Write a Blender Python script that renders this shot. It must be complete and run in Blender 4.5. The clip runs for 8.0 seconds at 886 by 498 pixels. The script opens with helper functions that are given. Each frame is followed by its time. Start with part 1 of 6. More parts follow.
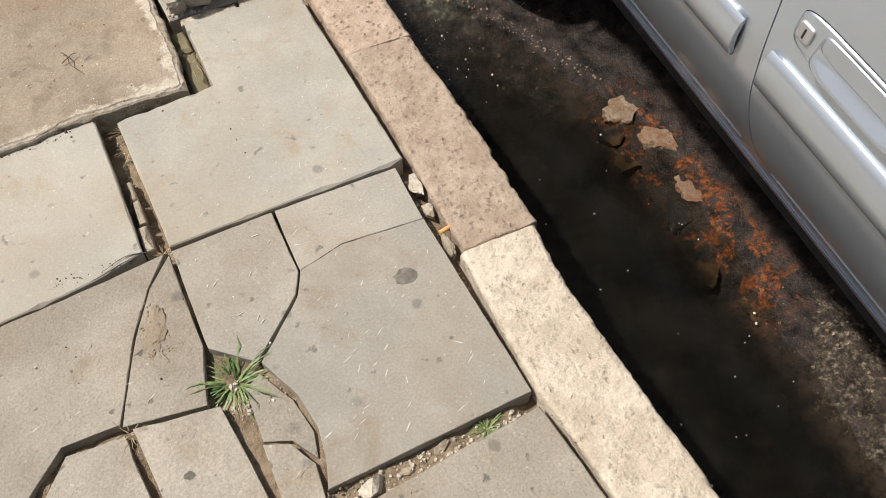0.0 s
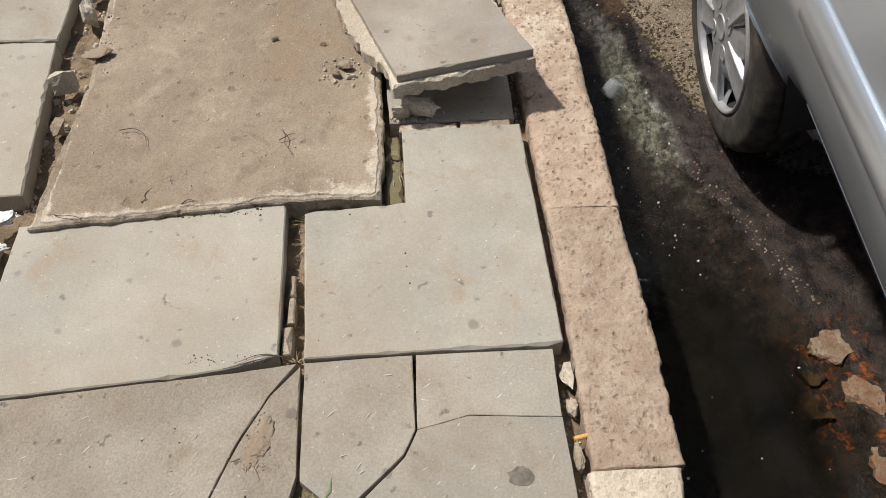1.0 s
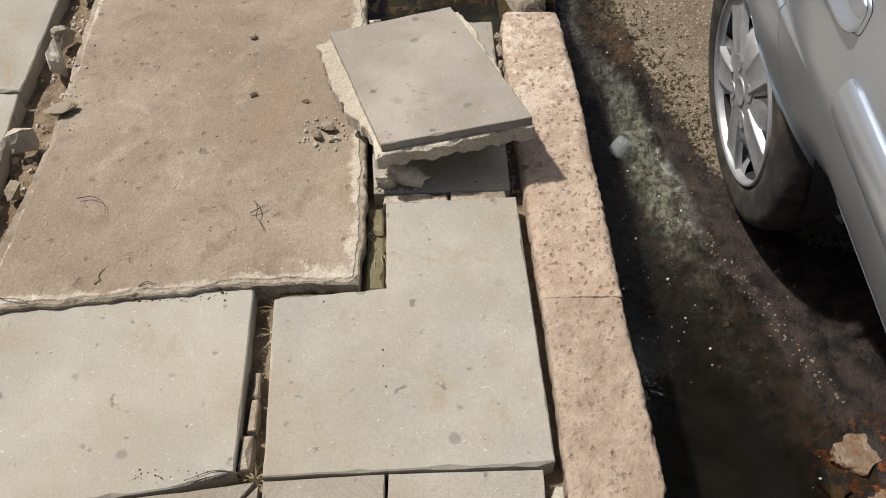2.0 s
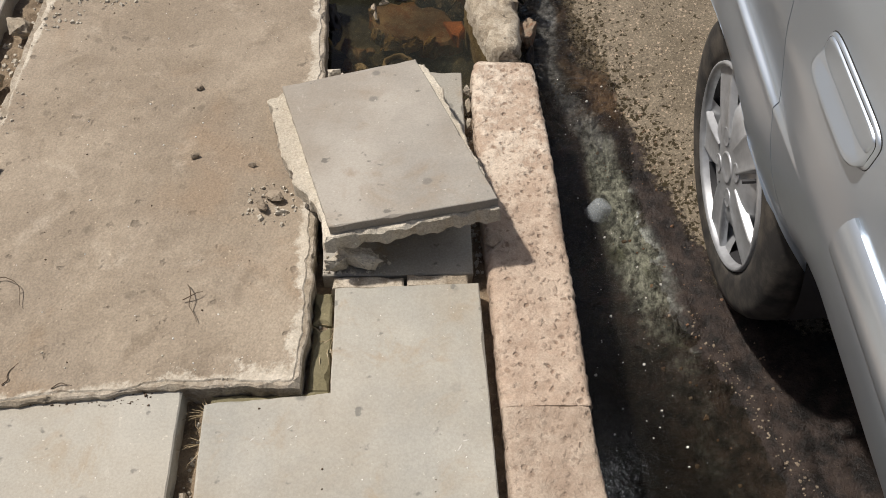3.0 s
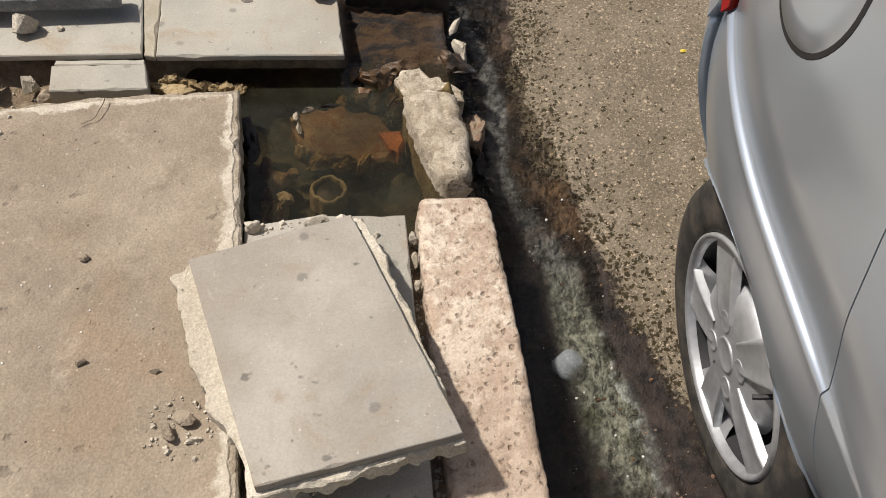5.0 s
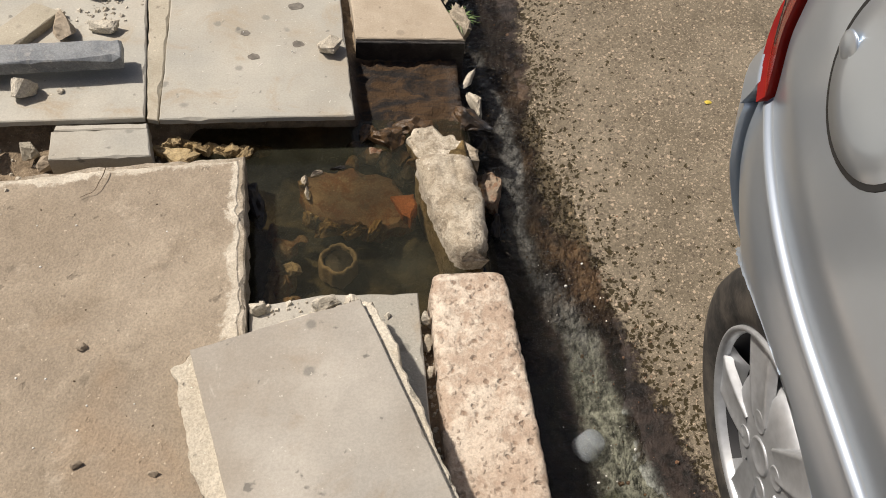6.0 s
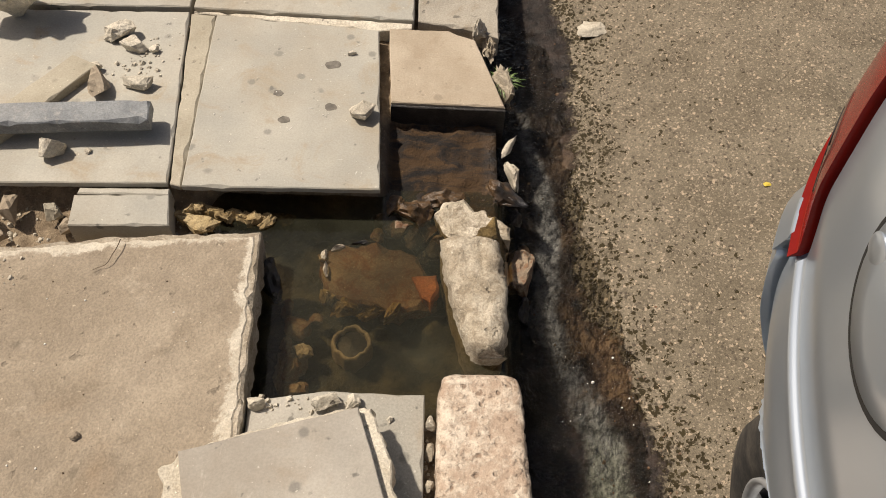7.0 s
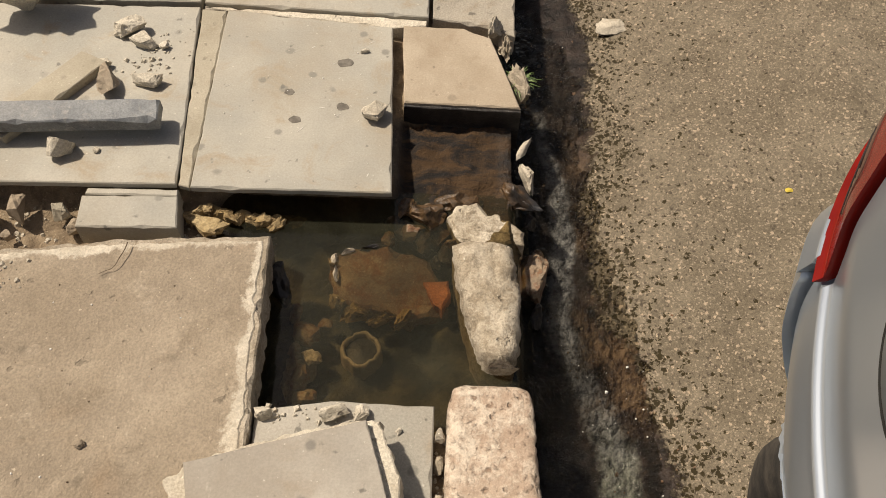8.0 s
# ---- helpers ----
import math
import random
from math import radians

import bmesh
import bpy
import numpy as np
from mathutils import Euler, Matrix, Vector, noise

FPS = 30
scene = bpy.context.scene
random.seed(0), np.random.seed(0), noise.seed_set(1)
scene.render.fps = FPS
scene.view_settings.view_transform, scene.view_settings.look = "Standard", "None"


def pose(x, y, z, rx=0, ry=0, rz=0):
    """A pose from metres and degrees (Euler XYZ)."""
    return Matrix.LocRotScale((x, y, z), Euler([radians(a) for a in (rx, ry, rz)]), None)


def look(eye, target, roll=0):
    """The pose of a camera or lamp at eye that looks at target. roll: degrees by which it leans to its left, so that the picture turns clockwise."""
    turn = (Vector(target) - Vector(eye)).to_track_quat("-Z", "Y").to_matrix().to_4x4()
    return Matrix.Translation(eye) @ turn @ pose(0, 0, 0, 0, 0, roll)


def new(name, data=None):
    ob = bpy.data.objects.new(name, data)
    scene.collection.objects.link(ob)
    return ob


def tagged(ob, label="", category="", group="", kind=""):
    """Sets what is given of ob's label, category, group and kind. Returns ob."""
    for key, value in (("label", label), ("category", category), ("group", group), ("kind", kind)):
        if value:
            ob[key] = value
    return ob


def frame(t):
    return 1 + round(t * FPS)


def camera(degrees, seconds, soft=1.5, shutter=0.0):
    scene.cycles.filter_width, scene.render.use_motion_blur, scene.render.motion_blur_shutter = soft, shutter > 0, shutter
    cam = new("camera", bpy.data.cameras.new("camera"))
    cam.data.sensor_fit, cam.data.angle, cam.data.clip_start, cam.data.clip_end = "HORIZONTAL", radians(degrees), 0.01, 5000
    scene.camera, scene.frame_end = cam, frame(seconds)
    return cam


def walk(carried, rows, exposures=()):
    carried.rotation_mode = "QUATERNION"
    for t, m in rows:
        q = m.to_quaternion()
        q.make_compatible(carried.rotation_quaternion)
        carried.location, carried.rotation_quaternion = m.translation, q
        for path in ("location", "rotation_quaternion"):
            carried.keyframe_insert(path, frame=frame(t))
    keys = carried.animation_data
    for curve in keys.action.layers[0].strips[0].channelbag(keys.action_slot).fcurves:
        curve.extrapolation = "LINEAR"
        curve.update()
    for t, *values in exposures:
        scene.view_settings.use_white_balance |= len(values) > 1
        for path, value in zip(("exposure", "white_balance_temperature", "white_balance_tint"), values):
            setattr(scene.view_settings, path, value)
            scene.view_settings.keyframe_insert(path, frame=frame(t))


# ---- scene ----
cam = camera(57.0, 8.0, soft=0.95)
PATH = [
    (0, (-0.402, -0.72, 1.208), (0.118, 0.289, -0.439), 1.8),
    (0.5, (-0.315, -0.58, 1.243), (-0.075, 0.601, -0.353), 1.8),
    (1, (-0.282, -0.524, 1.246), (-0.184, 0.719, -0.318), 1.6),
    (1.5, (-0.259, -0.438, 1.248), (-0.204, 0.818, -0.308), 0.9),
    (1.7, (-0.238, -0.382, 1.23), (-0.188, 0.875, -0.325), 0.9),
    (2.8, (-0.182, -0.103, 1.219), (-0.032, 1.117, -0.359), 5.3),
    (3, (-0.156, -0.057, 1.225), (-0.055, 1.166, -0.353), 4.0),
    (3.5, (-0.103, 0.03, 1.253), (-0.077, 1.252, -0.331), 4.0),
    (4, (-0.074, 0.09, 1.253), (-0.107, 1.338, -0.309), 3.0),
    (4.5, (-0.119, 0.258, 1.223), (-0.027, 1.444, -0.385), 7.3),
    (5, (-0.166, 0.445, 1.247), (0.106, 1.585, -0.374), 8.9),
    (5.2, (-0.189, 0.483, 1.258), (0.127, 1.636, -0.345), 10.9),
    (6.3, (-0.12, 0.674, 1.281), (0.09, 1.805, -0.355), 6.3),
    (6.5, (-0.094, 0.727, 1.297), (0.093, 1.852, -0.346), 6.5),
    (7, (-0.024, 0.811, 1.316), (0.018, 1.945, -0.332), 2.9),
    (7.5, (-0.024, 0.841, 1.308), (-0.023, 1.979, -0.337), 1.2),
    (8, (-0.021, 0.863, 1.312), (-0.012, 1.966, -0.357), 2.2),
]
walk(cam, [(t, look(eye, target, roll)) for t, eye, target, roll in PATH],
     exposures=((0.0, 0.18, 6200, 13), (0.8, -0.01, 6200, 13), (3.6, 0.02, 6150, 13), (5.2, 0.16, 6250, 13), (6.5, 0.18, 6500, 13), (8.0, 0.09, 7000, 13)))

from mathutils.geometry import tessellate_polygon

# ---- world, sun ----
world = bpy.data.worlds.new("sky")
scene.world = world
world.use_nodes = True
wn = world.node_tree
sky = wn.nodes.new("ShaderNodeTexSky")
sky.sky_type, sky.sun_disc = "NISHITA", False
SUN_TO = Vector((-0.50, 0.24, 0.83)).normalized()
sky.sun_elevation = math.asin(SUN_TO.z)
sky.sun_rotation = math.atan2(SUN_TO.x, SUN_TO.y)
sky.air_density, sky.dust_density = 1.0, 6.0
bg = wn.nodes["Background"]
bg.inputs["Strength"].default_value = 0.050
wn.links.new(sky.outputs[0], bg.inputs["Color"])
sun_data = bpy.data.lights.new("sun", "SUN")
sun_data.energy, sun_data.angle, sun_data.color = 4.5, radians(2.5), (1.0, 0.92, 0.79)
sun = new("sun", sun_data)
sun.matrix_world = look(SUN_TO * 30, (0, 0, 0))


# ---- materials ----
class Nodes:
    """A short way to write node materials."""

    def __init__(self, name):
        self.mat = bpy.data.materials.new(name)
        self.mat.use_nodes = True
        self.tree = self.mat.node_tree
        self.out = self.tree.nodes["Material Output"]
        self.bsdf = self.tree.nodes["Principled BSDF"]
        self.coord = self.tree.nodes.new("ShaderNodeTexCoord").outputs["Object"]

    def put(self, sock, value):
        if isinstance(value, bpy.types.NodeSocket):
            self.tree.links.new(value, sock)
        elif isinstance(value, (tuple, list)) and sock.type == "RGBA" and len(value) == 3:
            sock.default_value = (*value, 1)
        else:
            sock.default_value = value

    def noise(self, scale, detail=4.0, rough=0.55, coord=None, stretch=None, distortion=0.0):
        n = self.tree.nodes.new("ShaderNodeTexNoise")
        c = coord or self.coord
        if stretch:
            mp = self.tree.nodes.new("ShaderNodeMapping")
            self.put(mp.inputs["Vector"], c)
            mp.inputs["Scale"].default_value = stretch
            c = mp.outputs[0]
        self.put(n.inputs["Vector"], c)
        n.inputs["Scale"].default_value, n.inputs["Detail"].default_value = scale, detail
        n.inputs["Roughness"].default_value, n.inputs["Distortion"].default_value = rough, distortion
        return n.outputs["Fac"]

    def warped(self, scale, amount):
        """The object's coordinates, pushed about by noise."""
        n = self.tree.nodes.new("ShaderNodeTexNoise")
        self.put(n.inputs["Vector"], self.coord)
        n.inputs["Scale"].default_value, n.inputs["Detail"].default_value = scale, 4.0
        v = self.tree.nodes.new("ShaderNodeVectorMath")
        v.operation = "MULTIPLY_ADD"
        self.put(v.inputs[0], n.outputs["Color"])
        v.inputs[1].default_value = (amount,) * 3
        self.put(v.inputs[2], self.coord)
        return v.outputs[0]

    def cells(self, scale, feature="F1", out="Distance", coord=None):
        n = self.tree.nodes.new("ShaderNodeTexVoronoi")
        n.feature = feature
        self.put(n.inputs["Vector"], coord or self.coord)
        n.inputs["Scale"].default_value = scale
        return n.outputs[out]

    def ramp(self, fac, lo, hi, a=0.0, b=1.0):
        n = self.tree.nodes.new("ShaderNodeMapRange")
        n.interpolation_type = "SMOOTHSTEP"
        for i, v in enumerate((fac, lo, hi, a, b)):
            self.put(n.inputs[i], v)
        return n.outputs[0]

    def math(self, op, a, b=0.0):
        n = self.tree.nodes.new("ShaderNodeMath")
        n.operation = op
        self.put(n.inputs[0], a)
        self.put(n.inputs[1], b)
        return n.outputs[0]

    def mix(self, fac, a, b, blend="MIX"):
        n = self.tree.nodes.new("ShaderNodeMix")
        n.data_type, n.blend_type = "RGBA", blend
        self.put(n.inputs[0], fac)
        self.put(n.inputs[6], a)
        self.put(n.inputs[7], b)
        return n.outputs[2]

    def grey(self, v):
        n = self.tree.nodes.new("ShaderNodeCombineColor")
        for i in range(3):
            self.put(n.inputs[i], v)
        return n.outputs[0]

    def random(self):
        return self.tree.nodes.new("ShaderNodeObjectInfo").outputs["Random"]

    def island(self):
        return self.tree.nodes.new("ShaderNodeNewGeometry").outputs["Random Per Island"]

    def attribute(self, name):
        n = self.tree.nodes.new("ShaderNodeAttribute")
        n.attribute_name = name
        return n.outputs["Fac"]

    def bump(self, height, strength=0.4, distance=0.003, normal=None):
        n = self.tree.nodes.new("ShaderNodeBump")
        n.inputs["Strength"].default_value, n.inputs["Distance"].default_value = strength, distance
        self.put(n.inputs["Height"], height)
        if normal:
            self.put(n.inputs["Normal"], normal)
        return n.outputs[0]

    def set(self, **values):
        for key, value in values.items():
            self.put(self.bsdf.inputs[key.replace("_", " ")], value)
        return self.mat


def rim_wear(m):
    """Where the screed of the raised slab is worn through to pale concrete, along its rim."""
    xyz = m.tree.nodes.new("ShaderNodeSeparateXYZ")
    m.put(xyz.inputs[0], m.coord)
    x, y = xyz.outputs[0], xyz.outputs[1]
    front = m.math("MULTIPLY", m.math("SUBTRACT", m.math("SUBTRACT", y, m.math("MULTIPLY", x, 0.075)), 0.618), m.ramp(x, -0.75, -0.40, 1.0, 0.45))
    side = m.math("MULTIPLY", m.math("SUBTRACT", m.math("SUBTRACT", -0.298, x), m.math("MULTIPLY", y, 0.028)), 0.8)
    left = m.math("MULTIPLY", m.math("ADD", x, 0.990), 1.8)
    far = m.math("ADD", m.math("SUBTRACT", 1.776, y), m.math("MULTIPLY", x, 0.109))
    d = m.math("MINIMUM", m.math("MINIMUM", front, side), m.math("MINIMUM", left, far))
    d = m.math("ADD", d, m.math("MULTIPLY", m.math("SUBTRACT", m.noise(17, 8, 0.75, distortion=0.3), 0.5), 0.085))
    return m.ramp(d, 0.013, 0.024, 0.9, 0.0)


def concrete(name, c1, c2, stain=(0.2, 0.17, 0.13), stained=0.3, pits=0.5, rough=0.85, relief=0.5, blotch=4.0, gritty=1.0, rim=False, mottle=0.0):
    """Weathered concrete or stone: two tones, dust stains, dark spots, grain and fine relief."""
    m = Nodes(name)
    col = m.mix(m.ramp(m.noise(blotch, 5, 0.6), 0.36, 0.64), c1, c2)
    col = m.mix(m.math("MULTIPLY", m.ramp(m.noise(blotch * 2.3, 6, 0.65, distortion=0.6), 0.52, 0.72), stained), col, stain)
    col = m.mix(m.ramp(m.noise(2.3, 5, 0.65), 0.40, 0.66, 0, 0.75), col, tuple(0.5 * a + 0.5 * b for a, b in zip(c1, stain)))
    spots = m.ramp(m.noise(38, 3, 0.5), 0.66, 0.74)
    pick = m.tree.nodes.new("ShaderNodeSeparateColor")
    m.put(pick.inputs[0], m.cells(19, "F1", "Color"))
    blot = m.math("MULTIPLY", m.ramp(m.math("ADD", m.cells(19), m.math("MULTIPLY", m.noise(60, 3), 0.2)), 0.22, 0.34, 1.0, 0.0), m.ramp(pick.outputs[0], 0.66, 0.95))
    col = m.mix(m.math("MULTIPLY", blot, pits), col, tuple(v * 0.6 for v in c1))
    smear = m.ramp(m.noise(26, 5, 0.7, stretch=(1, 0.35, 1), distortion=1.5), 0.64, 0.74, 0, 0.45)
    col = m.mix(smear, col, tuple(min(0.8, v * 1.25) for v in c2))
    col = m.mix(m.math("MULTIPLY", spots, pits), col, tuple(v * 0.45 for v in c1))
    if rim:
        col = m.mix(m.ramp(m.noise(7.5, 7, 0.72, distortion=0.4), 0.56, 0.68, 0, 0.5), col, (0.43, 0.37, 0.29))
        col = m.mix(m.ramp(m.noise(3.2, 4, 0.6, distortion=0.5), 0.52, 0.66, 0, 0.55), col, (0.27, 0.195, 0.125))
        col = m.mix(rim_wear(m), col, m.mix(m.ramp(m.noise(30, 6, 0.7), 0.35, 0.65), (0.44, 0.39, 0.31), (0.60, 0.55, 0.455)))
    if mottle:
        col = m.mix(m.ramp(m.noise(32, 7, 0.76, distortion=0.4), 0.47, 0.60, 0, mottle), col, stain)
    grain = m.noise(230, 3, 0.7)
    col = m.mix(1.0, col, m.grey(m.ramp(grain, 0.25, 0.75, 1 - 0.26 * gritty, 1 + 0.2 * gritty)), "MULTIPLY")
    col = m.mix(m.math("MULTIPLY", m.ramp(m.noise(120, 2, 0.5), 0.70, 0.76), 0.6), col, tuple(min(0.85, v * 1.5) for v in c2))
    col = m.mix(1.0, col, m.grey(m.ramp(m.random(), 0, 1, 0.93, 1.07)), "MULTIPLY")
    h = m.math("ADD", m.noise(45, 6, 0.65), m.math("MULTIPLY", grain, 0.35))
    h = m.math("SUBTRACT", h, m.math("MULTIPLY", spots, 0.4))
    return m.set(Base_Color=col, Roughness=m.ramp(m.noise(9, 3), 0.3, 0.7, rough - 0.1, rough + 0.08), Normal=m.bump(h, relief, 0.004))


GREY_SLAB = concrete("grey_slab", (0.30, 0.285, 0.245), (0.385, 0.36, 0.31), (0.27, 0.215, 0.15), 0.75, 0.8, relief=0.45, gritty=0.6)
PALE_SLAB = concrete("pale_slab", (0.335, 0.325, 0.285), (0.405, 0.385, 0.33), (0.33, 0.265, 0.18), 0.8, 0.75, relief=0.25, gritty=0.4)
WORN_SLAB = concrete("worn_slab", (0.29, 0.265, 0.22), (0.38, 0.345, 0.285), (0.25, 0.195, 0.13), 0.6, 0.8, relief=0.9, gritty=0.8)
SCREED = concrete("brown_screed", (0.255, 0.207, 0.150), (0.375, 0.315, 0.238), (0.19, 0.150, 0.105), 0.75, 0.55, relief=1.0, blotch=4.5, gritty=0.8, rim=True)
SCREED_CHIP = concrete("brown_screed_chip", (0.265, 0.215, 0.155), (0.345, 0.285, 0.212), (0.20, 0.158, 0.11), 0.75, 0.6, relief=0.7, blotch=3, gritty=0.5)
LOOSE_TOP = concrete("stained_grey_slab", (0.255, 0.238, 0.208), (0.34, 0.315, 0.272), (0.235, 0.185, 0.13), 0.7, 0.8, relief=0.3, blotch=3.0, gritty=0.4)
RIM_RAW = concrete("dirty_raw_concrete", (0.36, 0.31, 0.235), (0.54, 0.48, 0.39), (0.20, 0.155, 0.105), 0.85, 0.9, 0.95, 1.2, 14, mottle=0.45)
RAW = concrete("raw_concrete", (0.50, 0.455, 0.37), (0.62, 0.575, 0.48), (0.34, 0.28, 0.20), 0.6, 0.9, 0.95, 1.2, 12)
MORTAR = concrete("dusty_mortar", (0.33, 0.28, 0.21), (0.42, 0.37, 0.29), (0.22, 0.17, 0.11), 0.6, 0.8, 0.95, 1.0, 14)
GRANITE = concrete("granite", (0.125, 0.137, 0.150), (0.195, 0.208, 0.216), (0.30, 0.29, 0.27), 0.7, 0.5, 0.6, 0.4, 20)
SANDSTONE = concrete("sandstone", (0.345, 0.285, 0.21), (0.43, 0.365, 0.28), (0.30, 0.235, 0.165), 0.6, 0.5, 0.9, 0.5, 6, 0.45)
BUFF = concrete("buff_stone", (0.37, 0.335, 0.26), (0.45, 0.41, 0.325), (0.28, 0.235, 0.165), 0.6, 0.6, 0.9, 0.5, 6, 0.45)
LUMP = concrete("stained_concrete", (0.46, 0.40, 0.305), (0.65, 0.585, 0.475), (0.17, 0.125, 0.075), 0.7, 1.0, 0.95, 1.5, 15, mottle=0.5)
OCHRE = concrete("ochre_crust", (0.33, 0.235, 0.105), (0.47, 0.37, 0.21), (0.13, 0.085, 0.04), 0.8, 0.9, 0.95, 1.2, 18, mottle=0.7)
COBBLE = concrete("slimy_cobble", (0.20, 0.15, 0.10), (0.30, 0.24, 0.17), (0.16, 0.06, 0.02), 0.9, 0.9, 0.7, 1.0, 22, mottle=0.7)
TERRACOTTA = concrete("terracotta", (0.46, 0.17, 0.075), (0.56, 0.24, 0.115), (0.25, 0.10, 0.045), 0.6, 0.6, 0.8, 0.8, 20)


def kerb_material(name, c1, c2, crust, crusted=0.6, lumpy=1.0, kept=None):
    """Hewn kerb stone: a pale crust worn off in patches, brown granules standing out, pits."""
    m = Nodes(name)
    big = m.noise(7, 6, 0.65)
    col = m.mix(m.ramp(m.noise(18, 6, 0.7), 0.36, 0.64), c1, c2)
    pale = m.ramp(m.math("ADD", m.math("MULTIPLY", big, 0.6), m.math("MULTIPLY", m.noise(38, 5, 0.7), 0.4)), 0.45, 0.58, 0, crusted)
    if kept:
        xyz = m.tree.nodes.new("ShaderNodeSeparateXYZ")
        m.put(xyz.inputs[0], m.coord)
        pale = m.math("MULTIPLY", pale, m.ramp(m.math("ADD", xyz.outputs[1], m.math("MULTIPLY", m.math("SUBTRACT", m.noise(9, 4), 0.5), 0.5)), kept[0], kept[1], 0.25, 1.0))
    col = m.mix(pale, col, crust)
    bent = m.warped(55, 0.016)
    pick = m.tree.nodes.new("ShaderNodeSeparateColor")
    m.put(pick.inputs[0], m.cells(88, "F1", "Color", bent))
    core = m.ramp(m.math("ADD", m.cells(88, "F1", "Distance", bent), m.math("MULTIPLY", m.math("SUBTRACT", m.noise(130, 4, 0.7), 0.5), 0.5)), 0.16, 0.56, 1.0, 0.0)
    granule = m.math("MULTIPLY", core, m.ramp(pick.outputs[0], 0.52, 0.62))
    pit = m.math("MULTIPLY", core, m.ramp(pick.outputs[1], 0.74, 0.92))
    col = m.mix(m.math("MULTIPLY", granule, 0.50 * lumpy), col, tuple(0.80 * a for a in c1))
    col = m.mix(m.math("MULTIPLY", pit, 0.60 * lumpy), col, (0.55 * c1[0], 0.47 * c1[1], 0.40 * c1[2]))
    col = m.mix(m.ramp(m.noise(85, 5, 0.7), 0.56, 0.70, 0, 0.55), col, tuple(0.66 * a for a in c1))
    col = m.mix(m.ramp(m.noise(13, 5, 0.7, distortion=1.0), 0.66, 0.74, 0, 0.6), col, (0.15, 0.10, 0.06))
    col = m.mix(1.0, col, m.grey(m.ramp(m.noise(260, 2, 0.7), 0.2, 0.8, 0.84, 1.14)), "MULTIPLY")
    h = m.math("ADD", m.math("MULTIPLY", m.math("SUBTRACT", m.math("MULTIPLY", granule, 0.5), pit), 0.8 * lumpy), m.math("ADD", m.noise(48, 7, 0.72), m.math("MULTIPLY", pale, 0.35)))
    return m.set(Base_Color=col, Roughness=0.92, Normal=m.bump(h, 0.9, 0.006))


KERB_PINK = kerb_material("pink_kerb_stone", (0.325, 0.248, 0.185), (0.41, 0.325, 0.25), (0.49, 0.415, 0.33), 0.45, 0.7)
KERB_TAN = kerb_material("tan_kerb_stone", (0.38, 0.285, 0.212), (0.475, 0.372, 0.285), (0.66, 0.575, 0.47), 0.9, 1.0, (0.90, 1.25))
KERB_PALE = kerb_material("pale_kerb_stone", (0.46, 0.395, 0.305), (0.56, 0.485, 0.385), (0.64, 0.57, 0.465), 0.8, 0.55)


def soil_material():
    m = Nodes("soil")
    wet = m.attribute("damp_dark")
    n = m.noise(30, 7, 0.7)
    col = m.mix(m.ramp(n, 0.35, 0.65), (0.17, 0.125, 0.08), (0.31, 0.24, 0.16))
    col = m.mix(m.ramp(m.noise(160, 3, 0.6), 0.6, 0.7), col, (0.36, 0.29, 0.2))
    silt = m.mix(m.ramp(m.noise(11, 6, 0.65), 0.38, 0.66), (0.03, 0.032, 0.025), (0.13, 0.115, 0.07))
    col = m.mix(wet, col, silt)
    rust = m.attribute("rust")
    stained = m.mix(m.ramp(m.noise(16, 6, 0.72, stretch=(0.45, 1.3, 1), distortion=0.6), 0.42, 0.62), (0.010, 0.008, 0.007), (0.066, 0.036, 0.014))
    stained = m.mix(m.ramp(m.noise(120, 4, 0.7), 0.62, 0.74, 0, 0.6), stained, (0.17, 0.105, 0.05))
    col = m.mix(rust, col, stained)
    return m.set(Base_Color=col, Roughness=m.ramp(wet, 0, 1, 0.95, 0.4), Normal=m.bump(m.math("ADD", n, m.noise(150, 4, 0.7)), 1.0, 0.006))


